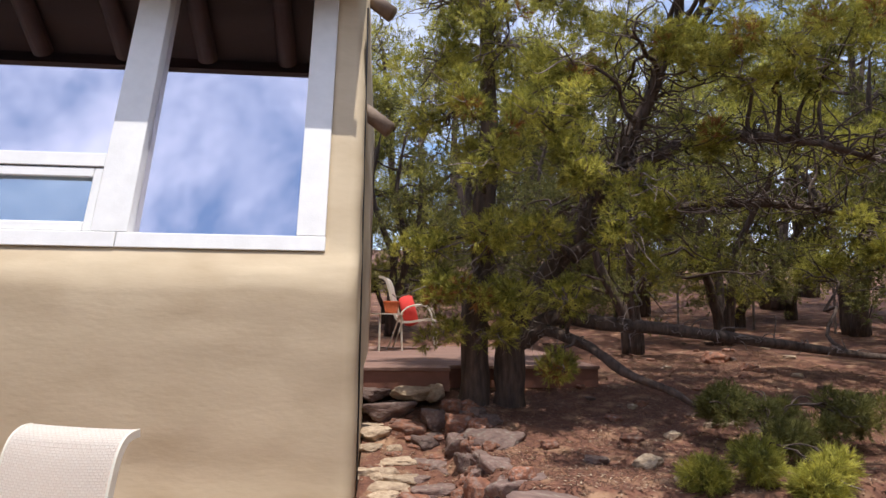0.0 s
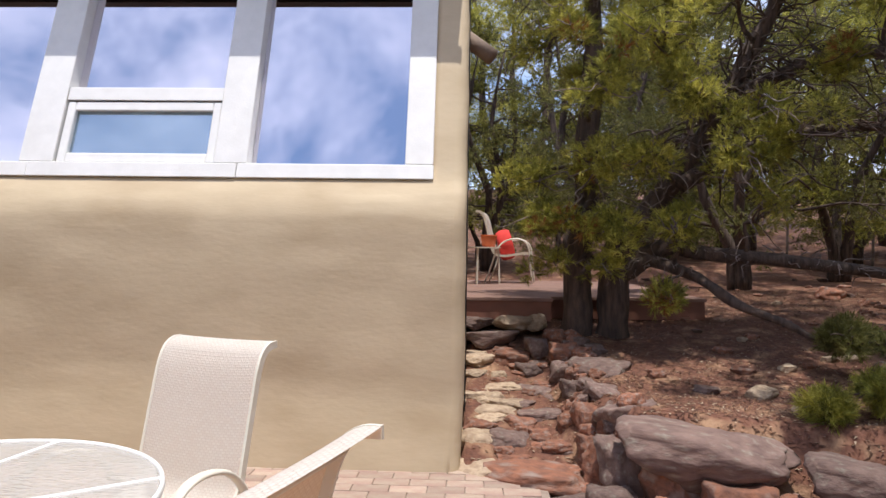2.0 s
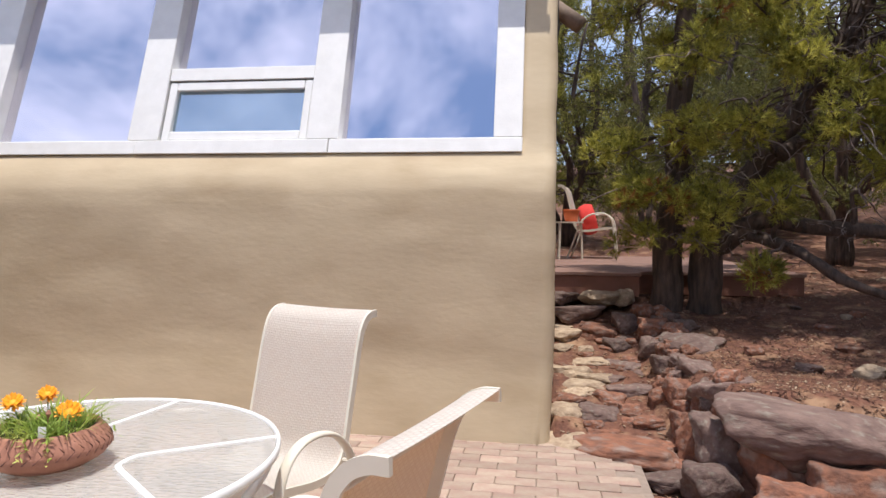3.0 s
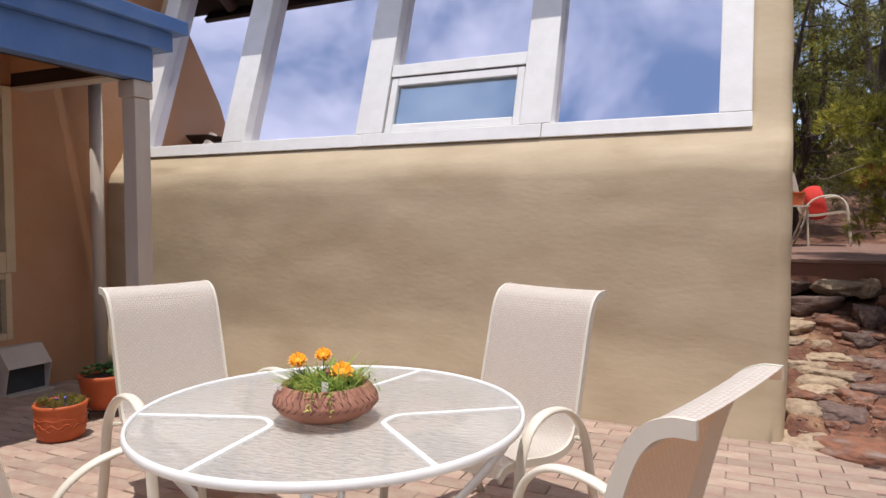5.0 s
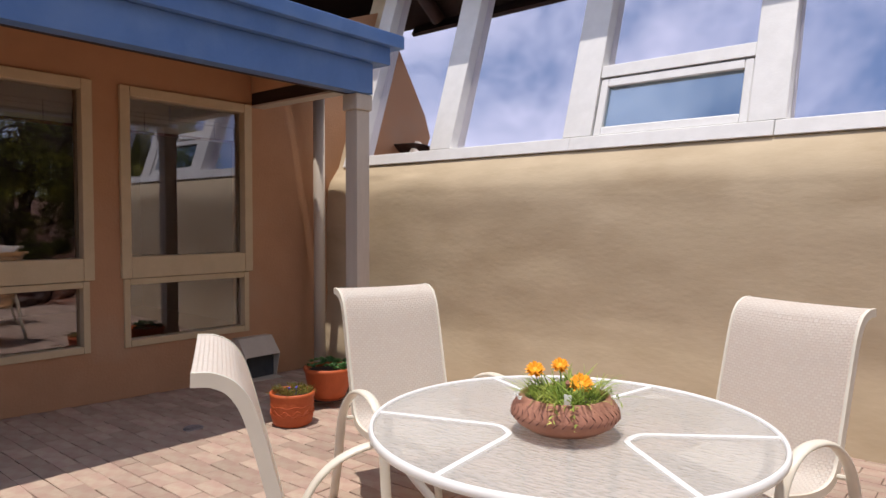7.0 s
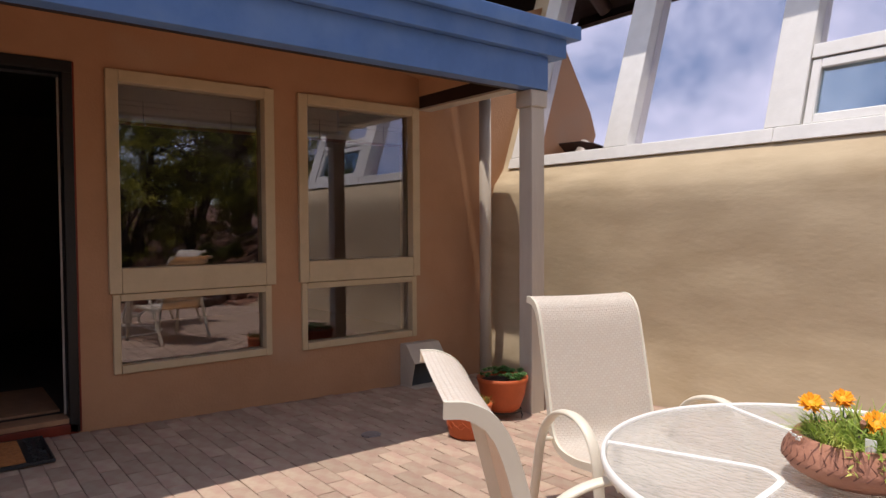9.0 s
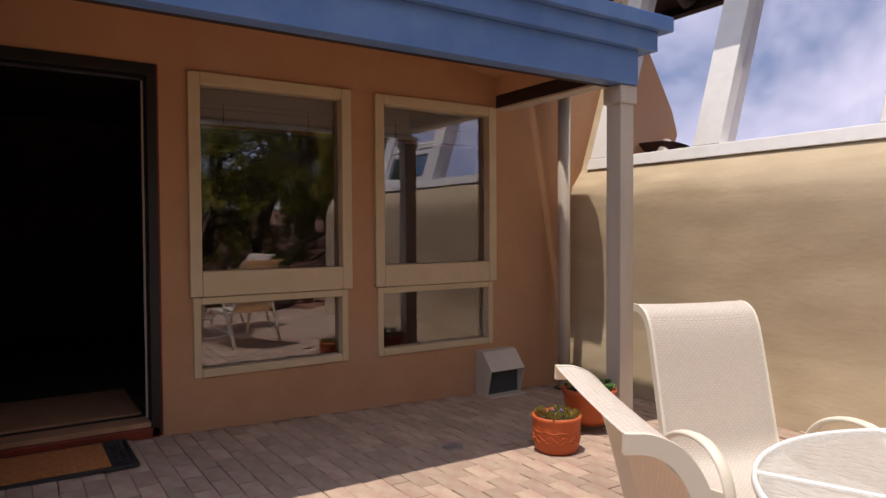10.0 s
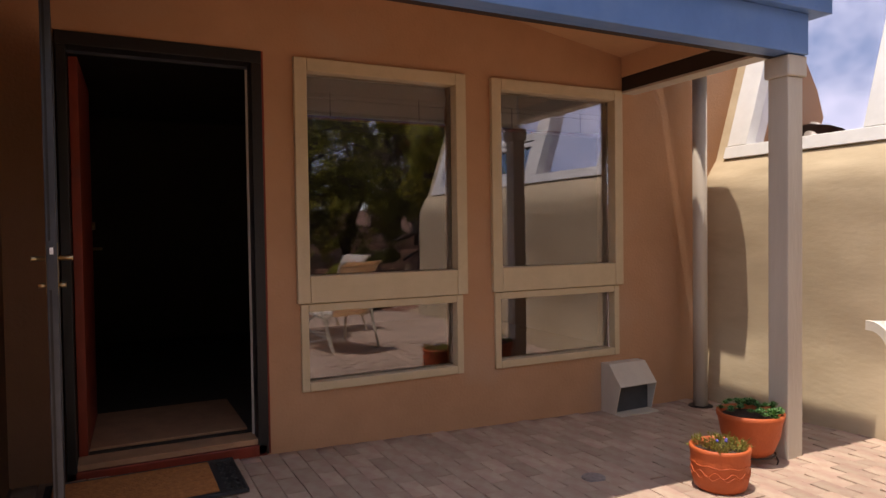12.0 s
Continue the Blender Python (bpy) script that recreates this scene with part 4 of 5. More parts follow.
def smooth_r(tr):
    path = smooth_path([p[:3] for p in tr], 4)
    out = []
    for i, p in enumerate(path):
        s = i / 4
        k = min(int(s), len(tr) - 2)
        out.append((p.x, p.y, p.z, tr[k][3] + (tr[k + 1][3] - tr[k][3]) * min(1.0, s - k)))
    return out




# ---- small things of the court ----
def scroll_lines(bm, r, z, amp, n, w):
    """A raised wavy line round a pot."""
    pts = [((r + 0.001) * math.cos(a), (r + 0.001) * math.sin(a), z + amp * math.sin(n * a)) for a in (2 * math.pi * k / 96 for k in range(97))]
    tube(bm, pts, w, 5, cap=False)
    return bm


def pot_small(x, y):
    z = pave_z(x, y)
    p = empty("flower_pot", x, y, z, 0, "terracotta pot with raised scroll band and sparse seedlings", "plant pot")
    part("bowl", lathe(bmesh.new(), [(0, 0.002), (0.095, 0.002), (0.118, 0.02), (0.128, 0.06), (0.132, 0.15), (0.134, 0.185), (0.138, 0.19), (0.139, 0.205), (0.132, 0.212), (0.122, 0.208), (0.12, 0.17), (0, 0.165)], 48), M_TERRA, p, smooth=True)
    for zz, amp, n, w in ((0.135, 0.004, 9, 0.0022), (0.10, 0.012, 11, 0.0025), (0.085, 0.010, 13, 0.002)):
        part("scroll_band", scroll_lines(bmesh.new(), 0.131, zz, amp, n, w), M_TERRA, p, smooth=True)
    part("soil", lathe(bmesh.new(), [(0, 0.188), (0.06, 0.190), (0.121, 0.182)], 24), M_SOIL2, p)
    rg = random.Random(5)
    cs = [(0.09 * rg.uniform(-1, 1), 0.09 * rg.uniform(-1, 1), 0.2) for _ in range(22)]
    v, f = needle_cloud(cs, [0.022] * 22, 240, 5, 0.022, 0.0035, 8, 0.6, 0.9)
    tagged(soup("seedling", v, f, M_SEED, p), "yellow-green and reddish seedlings", kind="stuff")
    fl = bmesh.new()
    for cx, cy in ((0.02, 0.02), (0.035, 0.0), (0.01, -0.03)):
        bmesh.ops.create_icosphere(fl, subdivisions=1, radius=0.008, matrix=Matrix.Translation((cx, cy, 0.235)))
        tube(fl, [(cx, cy, 0.18), (cx, cy, 0.232)], 0.0012, 4)
    part("violet_flower", fl, M_VIOLET, p, "small violet flowers")
    return p


def pot_large(x, y):
    z = pave_z(x, y)
    p = empty("planter", x, y, z, 0, "wide terracotta planter with succulents on a thin iron stand", "plant pot")
    part("bowl", lathe(bmesh.new(), [(0, 0.05), (0.09, 0.05), (0.115, 0.07), (0.145, 0.15), (0.160, 0.235), (0.168, 0.25), (0.170, 0.272), (0.160, 0.275), (0.150, 0.265), (0.145, 0.235), (0, 0.23)], 48), M_TERRA, p, smooth=True)
    part("soil", lathe(bmesh.new(), [(0, 0.252), (0.08, 0.252), (0.147, 0.246)], 24), M_SOIL2, p)
    part("stand_ring", lathe(bmesh.new(), [(0.118, 0.052), (0.126, 0.052), (0.126, 0.06), (0.118, 0.06), (0.118, 0.052)], 32), M_FRAMEBLACK, p)
    for k in range(3):
        a = math.radians(30 + 120 * k)
        c, s = math.cos(a), math.sin(a)
        part("stand_leg", tube(bmesh.new(), [(0.122 * c, 0.122 * s, 0.058), (0.135 * c, 0.135 * s, 0.03), (0.128 * c, 0.128 * s, 0.002)], 0.004, 6), M_FRAMEBLACK, p)
    rg = random.Random(9)
    bm = bmesh.new()
    for _ in range(46):
        r, a = 0.15 * math.sqrt(rg.random()), rg.uniform(0, 6.28)
        cx, cy, cz = r * math.cos(a), r * math.sin(a), 0.265 + rg.uniform(0, 0.035) + 0.03 * (1 - r / 0.15)
        for ring, (n, ln, tilt) in enumerate(((7, 0.030, 0.35), (5, 0.022, 0.9))):
            for k in range(n):
                b = 6.283 * k / n + ring
                d = Vector((math.cos(b) * math.cos(tilt), math.sin(b) * math.cos(tilt), math.sin(tilt)))
                s = Vector((-math.sin(b), math.cos(b), 0)) * 0.008
                o = Vector((cx, cy, cz))
                vs = [bm.verts.new(o), bm.verts.new(o + d * ln * 0.6 + s), bm.verts.new(o + d * ln + Vector((0, 0, 0.004))), bm.verts.new(o + d * ln * 0.6 - s)]
                bm.faces.new(vs)
    tagged(part("succulent", bm, M_SUCC, p, "dense green succulent rosettes"), kind="stuff")
    return p


def daisy_bowl(x, y, z):
    p = empty("flower_bowl", x, y, z, 0, "carved clay bowl of orange flowers and grassy leaves on the table", "flower bowl")
    prof = [(0, 0.0), (0.060, 0.0), (0.100, 0.012), (0.138, 0.034), (0.155, 0.056), (0.154, 0.070), (0.143, 0.092), (0.131, 0.104), (0.128, 0.111), (0.118, 0.111), (0.115, 0.096), (0, 0.086)]
    part("bowl", lathe(bmesh.new(), prof, 64), M_BOWL, p, smooth=True)
    cb = bmesh.new()
    for k in range(40):
        a0 = 2 * math.pi * k / 40
        for lo, hi, da in ((0.056, 0.073, 0.13), (0.075, 0.096, -0.13)):
            def rad(h):
                for (r1, z1), (r2, z2) in zip(prof[2:], prof[3:]):
                    if z1 <= h <= z2:
                        return r1 + (r2 - r1) * (h - z1) / (z2 - z1)
                return 0.1
            a1, a2 = (a0, a0 + da) if da > 0 else (a0 + 0.13, a0)
            tube(cb, [(rad(lo) * math.cos(a1), rad(lo) * math.sin(a1), lo), (rad(hi) * math.cos(a2), rad(hi) * math.sin(a2), hi)], [0.0020, 0.0011], 5)
    part("herringbone_carving", cb, M_BOWLDARK, p, "dark herringbone cuts round the shoulder")
    part("soil", lathe(bmesh.new(), [(0, 0.102), (0.116, 0.098)], 24), M_SOIL2, p)
    rg = random.Random(12)
    gb = bmesh.new()
    for _ in range(760):
        r, a = 0.108 * math.sqrt(rg.random()), rg.uniform(0, 6.283)
        o = Vector((r * math.cos(a), r * math.sin(a), 0.096))
        ln = rg.choice((0.035, 0.05, 0.06, 0.075, 0.10)) * rg.uniform(0.7, 1.25)
        out = Vector((math.cos(a), math.sin(a), 0)) * (0.2 + 0.8 * r / 0.108) * rg.uniform(0.05, 0.8) + Vector((rg.gauss(0, 0.4), rg.gauss(0, 0.45), 0))
        w = Vector((-math.sin(a), math.cos(a), 0)) * rg.uniform(0.0014, 0.0036)
        droop = rg.uniform(0.35, 0.95)
        prev = None
        for i in range(5):
            t = i / 4
            c = o + out * ln * t + Vector((0, 0, ln * (1.1 * t - droop * t * t)))
            ww = w * (1.0 - 0.85 * abs(t - 0.4) / 0.6)
            cur = (gb.verts.new(c - ww), gb.verts.new(c + ww))
            if prev:
                gb.faces.new((prev[0], prev[1], cur[1], cur[0]))
            prev = cur
    for a, n in ((-0.9, 5), (-1.25, 4), (2.7, 4), (0.5, 4)):
        for k in range(n * 4):
            f = k / (n * 4)
            o = Vector(((0.125 + 0.045 * f) * math.cos(a), (0.125 + 0.045 * f) * math.sin(a), 0.118 - 0.055 * f * f * n / 4))
            d = Vector((rg.gauss(0, 1), rg.gauss(0, 1), rg.gauss(0, 0.6))).normalized() * 0.020
            w = d.cross(Vector((0.3, 0.2, 1))).normalized() * 0.003
            gb.faces.new([gb.verts.new(q) for q in (o, o + d * 0.5 + w, o + d, o + d * 0.5 - w)])
    tagged(part("leaves", gb, M_HERB, p, "narrow green and yellow leaves", True), kind="stuff")
    for cx, cy, cz, rr in ((-0.098, -0.005, 0.166, 0.032), (-0.057, 0.070, 0.172, 0.030), (0.027, 0.045, 0.134, 0.039)):
        fb2 = bmesh.new()
        for layer in range(3):
            for k in range(14):
                a = 2 * math.pi * k / 14 + layer * 0.3 + 0.1 * math.sin(k * 2.7)
                d = Vector((math.cos(a), math.sin(a), 0))
                s = Vector((-math.sin(a), math.cos(a), 0)) * rr * 0.17
                c = Vector((cx, cy, cz + 0.002 * layer))
                lift = 0.10 + 0.22 * layer + 0.10 * math.sin(k * 1.9)
                vs = [fb2.verts.new(c + d * rr * 0.12), fb2.verts.new(c + d * rr * 0.62 + s + Vector((0, 0, rr * lift * 0.5))),
                      fb2.verts.new(c + d * rr * (1 - 0.15 * layer) + Vector((0, 0, rr * lift * 0.8))), fb2.verts.new(c + d * rr * 0.62 - s + Vector((0, 0, rr * lift * 0.5)))]
                fb2.faces.new(vs)
        bmesh.ops.create_icosphere(fb2, subdivisions=2, radius=rr * 0.28, matrix=Matrix.Translation((cx, cy, cz + 0.004)) @ Matrix.Diagonal((1, 1, 0.5, 1)))
        bmesh.ops.rotate(fb2, verts=fb2.verts, cent=(cx, cy, cz), matrix=Matrix.Rotation(math.radians(34), 3, Vector((0.86, 0.5, 0))))
        flower = part("flower", fb2, M_ORANGE, p, "bright orange daisy flower")
        part("stem", tube(bmesh.new(), [(cx * 0.6, cy * 0.6, 0.096), (cx * 0.9, cy * 0.9, cz * 0.5 + 0.05), (cx, cy, cz - 0.002)], 0.0016, 5), M_SUCC, flower, "thin green stem")
    part("bud", tube(bmesh.new(), [(0.015, -0.02, 0.10), (0.020, -0.025, 0.135), (0.022, -0.025, 0.150), (0.023, -0.025, 0.158)], [0.0012, 0.0015, 0.007, 0.003], 8), M_BOWL, p)
    part("plant_tag", boxed(0.052, 0.074, -0.098, -0.096, 0.096, 0.138, 0.0005), M_ENAMEL, p, "white plastic plant tag")
    wf = bmesh.new()
    for k in range(9):
        bmesh.ops.create_icosphere(wf, subdivisions=1, radius=0.0032, matrix=Matrix.Translation((-0.085 + rg.uniform(-0.014, 0.014), -0.112 + rg.uniform(-0.008, 0.008), 0.112 + rg.uniform(-0.007, 0.007))))
    part("white_flower", wf, M_ENAMEL, p, "tiny white trailing flowers")
    return p


def dryer_hood():
    x = HX
    z = pave_z(-5.2, 3.05)
    p = empty("vent_hood", x, 3.07, z, 0, "off-white sheet metal vent hood against the house wall", "vent hood")
    bpy.context.view_layer.update()
    y0, y1 = 2.935, 3.265
    top, mid, d = 0.165, 0.03, 0.20
    b0 = z + 0.015
    side = [(x + 0.001, b0), (x + d - 0.05, b0), (x + d, mid + 0.0), (x + 0.085, top), (x + 0.001, top)]
    for a, b in ((y0, y0 + 0.006), (y1 - 0.006, y1)):
        bm = bmesh.new()
        prism(bm, side, "y", a, b)
        rel(bm_object("side_panel", bm, M_POST), p)
    tp = bmesh.new()
    prism(tp, [(x + 0.001, top), (x + 0.085, top), (x + d, mid), (x + d, mid - 0.006), (x + 0.083, top - 0.006), (x + 0.001, top - 0.006)], "y", y0 + 0.0065, y1 - 0.0065)
    rel(bm_object("top_panel", tp, M_POST), p)
    rel(bm_object("screen", boxed(x + 0.11, x + 0.115, y0 + 0.0065, y1 - 0.0065, b0, mid), M_SCREEN, None, "dark insect screen"), p)
    rel(bm_object("bottom_strip", boxed(x + 0.002, x + d + 0.01, y0 - 0.005, y1 + 0.005, z - 0.004, b0 - 0.001), M_POST), p)
    return p


def screen_door():
    p = empty("screen_door", HX + 0.02, -0.37, -0.06, 0, "dark grey metal screen door standing open, with brass levers", "screen door")
    L = 0.86
    # built along +x from the hinge
    part("stile", boxed(0.0, 0.06, -0.018, 0.018, 0.0, 2.08, 0.004), M_GREYMETAL, p)
    part("stile", boxed(L - 0.065, L, -0.018, 0.018, 0.0, 2.08, 0.004), M_GREYMETAL, p)
    part("rail", boxed(0.061, L - 0.066, -0.016, 0.016, 2.0, 2.078, 0.003), M_GREYMETAL, p)
    part("rail", boxed(0.061, L - 0.066, -0.016, 0.016, 0.002, 0.20, 0.003), M_GREYMETAL, p)
    part("screen", boxed(0.061, L - 0.066, -0.0015, 0.0015, 0.201, 1.999), M_SCREEN, p, "dark insect mesh")
    part("edge_strip", boxed(L + 0.0005, L + 0.004, -0.010, -0.002, 0.03, 2.05), M_FRAMEBLACK, p)
    part("latch_plate", boxed(L + 0.0005, L + 0.0045, -0.010, 0.010, 0.97, 1.15, 0.001), M_GREYMETAL, p)
    part("latch_bolt", boxed(L + 0.005, L + 0.012, -0.006, 0.006, 1.10, 1.125, 0.001), M_ENAMEL, p)
    for s in (-1, 1):
        handle = part("handle", tube(bmesh.new(), [(L - 0.035, s * 0.018, 1.085), (L - 0.035, s * 0.062, 1.085), (L - 0.035, s * 0.068, 1.085)], [0.010, 0.009, 0.012], 10), M_BRASS, p, "brass lever handle", True)
        part("lever", tube(bmesh.new(), [(L - 0.035, s * 0.058, 1.085), (L - 0.14, s * 0.062, 1.083)], 0.008, 8), M_BRASS, handle, "", True)
        part("lock_knob", tube(bmesh.new(), [(L - 0.035, s * 0.018, 0.985), (L - 0.035, s * 0.045, 0.985)], 0.010, 8), M_BRASS, p, "", True)
        part("back_plate", boxed(L - 0.052, L - 0.018, s * 0.0185 - 0.0015, s * 0.0185 + 0.0015, 0.95, 1.14, 0.001), M_BRASS, p)
    p.matrix_world = pose(HX + 0.03, -0.385, -0.055, 0, 0, 3.0)
    return p


def red_door():
    p = empty("entrance_door", HX - 0.14, -0.33, -0.01, 0, "dark red wooden entrance door swung open into the room", "door")
    part("leaf", boxed(-0.86, 0, 0, 0.042, 0.0, 2.02, 0.004), M_RED, p)
    part("handle", tube(bmesh.new(), [(-0.80, 0.042, 1.04), (-0.80, 0.09, 1.04), (-0.70, 0.092, 1.04)], 0.009, 8), M_BRASS, p, "", True)
    part("deadbolt", tube(bmesh.new(), [(-0.80, 0.042, 1.18), (-0.80, 0.06, 1.18)], 0.024, 12), M_BRASS, p, "", True)
    p.matrix_world = pose(HX - 0.13, -0.315, -0.01, 0, 0, -2)
    return p


def door_mat(x0, x1, y0, y1):
    xc, yc = (x0 + x1) / 2, (y0 + y1) / 2
    z = pave_z(xc, yc) + 0.004
    p = empty("doormat", xc, yc, z, 0, "ribbed coir doormat with black scrolled rubber border", "doormat")
    hx, hy = (x1 - x0) / 2, (y1 - y0) / 2
    part("backing", boxed(-hx, hx, -hy, hy, 0, 0.008, 0.002), M_MAT_RUBBER, p)
    for a, b, c, d in ((-hx, hx, -hy, -hy + 0.03), (-hx, hx, hy - 0.012, hy), (-hx, -hx + 0.025, -hy + 0.031, hy - 0.013), (hx - 0.025, hx, -hy + 0.031, hy - 0.013)):
        part("border", boxed(a, b, c, d, 0.0085, 0.016, 0.002), M_MAT_RUBBER, p)
    part("inner_border", boxed(-hx + 0.026, hx - 0.026, hy - 0.125, hy - 0.115, 0.0085, 0.015, 0.001), M_MAT_RUBBER, p)
    sc = bmesh.new()
    n = 6
    for i in range(n):
        cx = -hx + 0.06 + (2 * hx - 0.12) * i / (n - 1)
        for s in (-1, 1):
            pts = [(cx + 0.028 * math.cos(a) * (1 - a / 9), hy - 0.063 + s * 0.022 + 0.022 * math.sin(a) * (1 - a / 9), 0.012) for a in (k * 0.5 for k in range(16))]
            tube(sc, pts, 0.0035, 5, cap=False)
    part("scrollwork", sc, M_MAT_RUBBER, p, "curled rubber scrollwork")
    x = -hx + 0.032
    while x < hx - 0.036:
        part("coir_rib", boxed(x, x + 0.012, -hy + 0.034, hy - 0.128, 0.0085, 0.022, 0.004), M_COIR, p)
        x += 0.0215
    return p


M_SEED = leaf_mat("seedling_leaf", (0.22, 0.07, 0.03), (0.22, 0.20, 0.05), (0.34, 0.32, 0.08))
M_DRAIN = mat("drain_steel", (0.30, 0.27, 0.27), 0.5, (0.2, 0.17, 0.17), 60, 3, 0.3, 90, metal=0.4)
M_VIOLET = mat("violet_petal", (0.10, 0.08, 0.42), 0.6)
M_BOWLDARK = mat("carved_clay", (0.17, 0.065, 0.045), 0.85, (0.09, 0.035, 0.025), 20, 4)
M_SCREEN = mat("insect_screen", (0.05, 0.055, 0.06), 0.8, (0.035, 0.04, 0.045), 12, 3, 0.2, 200)
pot_small(-3.86, 2.42)
pot_large(-4.06, 2.88)
daisy_bowl(TX + 0.040, TY - 0.093, TZ - 0.005)
dryer_hood()
screen_door()
red_door()
door_mat(-5.28, -4.79, -0.45, 0.405)
dr = lathe(bmesh.new(), [(0, 0.004), (0.055, 0.004), (0.06, 0.0), (0.06, -0.004)], 20)
dr_ob = tagged(bm_object("floor_drain", dr, M_DRAIN), "small round grey metal drain cover in the paving", "drain")
dr_ob.matrix_world = Matrix.Translation((-4.25, 1.98, pave_z(-4.25, 1.98) + 0.005))

# ---- stones ----
def stone_mesh(seed, flat=0.5):
    """An angular, weathered block about one metre across, of a few hundred faces."""
    rg = random.Random(seed)
    bm = bmesh.new()
    bmesh.ops.create_icosphere(bm, subdivisions=4, radius=0.5)
    for v in bm.verts:
        u = v.co / max(abs(v.co.x), abs(v.co.y), abs(v.co.z))
        v.co = v.co * 0.35 + u * 0.5 * 0.65
    off = Vector((seed * 3.7, seed * 1.3, seed * 2.1))
    planes = [(Vector((rg.gauss(0, 1), rg.gauss(0, 1), rg.gauss(0, 0.8))).normalized(), rg.uniform(0.34, 0.50)) for _ in range(12)]
    planes += [(Vector((rg.gauss(0, 0.12), rg.gauss(0, 0.12), 1)).normalized(), 0.36)]
    for v in bm.verts:
        for n, d in planes:
            k = v.co.dot(n) - d
            if k > 0:
                v.co -= n * k * 0.92
        v.co += v.co.normalized() * (0.075 * noise.noise(v.co * 2.5 + off) + 0.055 * noise.noise(v.co * 6 + off) - 0.05 * abs(noise.noise(v.co * 10 + off)) + 0.022 * noise.noise(v.co * 19 + off))
    me = bpy.data.meshes.new("stone")
    bm.to_mesh(me)
    bm.free()
    for p in me.polygons:
        p.use_smooth = True
    return me


STONES = {}
for key, m in (("g", M_ROCK), ("r", M_ROCKRED), ("p", M_ROCKPALE)):
    STONES[key] = []
    for s in range(4):
        me = stone_mesh(s + 10 * ord(key))
        me.materials.append(m)
        STONES[key].append(me)
STONE_LABEL = {"g": "grey lichen-specked sandstone block", "r": "reddish-brown sandstone block", "p": "pale limestone block"}


def stone(kind, x, y, z, length, depth, height, turn, where, k=0, tilt=0.0):
    if "step" in where:
        length, depth, z = length * 1.12, depth * 1.3, z - 0.015
    ob = new("stone", STONES[kind][k % 4])
    ob.matrix_world = pose(x, y, z, tilt, tilt * 0.5, turn) @ Matrix.Diagonal((length * 1.08, depth * 1.15, height * 1.2, 1))
    tagged(ob, STONE_LABEL[kind] + " " + where, "stone", "stones of the " + ("steps" if "step" in where else "retaining wall"))
    return ob


stone("g", 0.66, 3.44, -0.10, 0.32, 0.24, 0.22, 20, "of the dry-stacked retaining wall", 2)
stone("r", 0.98, 3.20, -0.10, 0.36, 0.26, 0.24, -15, "of the dry-stacked retaining wall", 0)
stone("g", 1.38, 3.02, -0.12, 0.34, 0.26, 0.22, 10, "of the dry-stacked retaining wall", 1)
STEP, WALLW = "of the rough garden steps", "of the dry-stacked retaining wall"
stone("p", -0.03, 4.00, -0.12, 0.30, 0.26, 0.18, 8, STEP, 0)
stone("r", 0.28, 3.88, -0.10, 0.52, 0.26, 0.17, -16, STEP, 1)
stone("r", 0.58, 3.72, -0.12, 0.16, 0.12, 0.10, 10, STEP, 2)
stone("g", 0.50, 3.58, -0.14, 0.26, 0.18, 0.10, -10, STEP, 3)
stone("p", -0.02, 4.28, 0.00, 0.28, 0.24, 0.16, 12, STEP, 1)
stone("g", 0.20, 4.26, 0.00, 0.26, 0.22, 0.15, -4, STEP, 2)
stone("r", 0.38, 4.22, -0.03, 0.22, 0.18, 0.13, 20, STEP, 3)
stone("g", 0.50, 4.12, -0.04, 0.16, 0.14, 0.12, 5, STEP, 0)
stone("r", 0.20, 4.06, -0.06, 0.22, 0.14, 0.10, 5, STEP, 0)
stone("p", 0.10, 4.62, 0.10, 0.35, 0.20, 0.12, -14, STEP, 2)
stone("g", 0.40, 4.60, 0.08, 0.30, 0.24, 0.14, 6, STEP, 3)
stone("p", -0.04, 4.84, 0.17, 0.22, 0.16, 0.08, 30, STEP, 3)
stone("p", 0.16, 5.00, 0.20, 0.27, 0.16, 0.08, -5, STEP, 0)
stone("g", 0.45, 4.92, 0.17, 0.33, 0.26, 0.14, -18, STEP, 1)
stone("g", 0.38, 5.22, 0.28, 0.21, 0.20, 0.14, 25, STEP, 2)
stone("p", -0.02, 5.35, 0.34, 0.24, 0.18, 0.11, 0, STEP, 1)
stone("r", 0.24, 5.42, 0.36, 0.28, 0.22, 0.14, -8, STEP, 2)
stone("g", 0.10, 5.68, 0.46, 0.42, 0.22, 0.18, 3, STEP, 3)
stone("g", -0.02, 5.74, 0.60, 0.24, 0.22, 0.11, -5, STEP, 0)
stone("p", 0.28, 5.72, 0.61, 0.33, 0.20, 0.12, 4, STEP, 1)
stone("p", 0.50, 5.72, 0.62, 0.13, 0.12, 0.14, 40, STEP, 2)
stone("g", 0.48, 5.46, 0.40, 0.25, 0.20, 0.20, 15, WALLW, 2)
stone("r", 0.66, 5.22, 0.42, 0.26, 0.20, 0.16, 12, WALLW, 0)
stone("r", 0.62, 5.52, 0.50, 0.18, 0.16, 0.14, -30, WALLW, 1)
stone("g", 0.80, 5.32, 0.48, 0.13, 0.12, 0.10, 0, WALLW, 0)
stone("g", 0.86, 5.12, 0.46, 0.18, 0.15, 0.10, 20, WALLW, 1)
stone("g", 0.82, 4.78, 0.36, 0.40, 0.34, 0.16, -35, WALLW, 1, 6)
stone("g", 0.80, 4.38, 0.27, 0.28, 0.34, 0.15, 20, WALLW, 2, 8)
stone("g", 0.60, 4.92, 0.30, 0.16, 0.20, 0.20, 60, WALLW, 3)
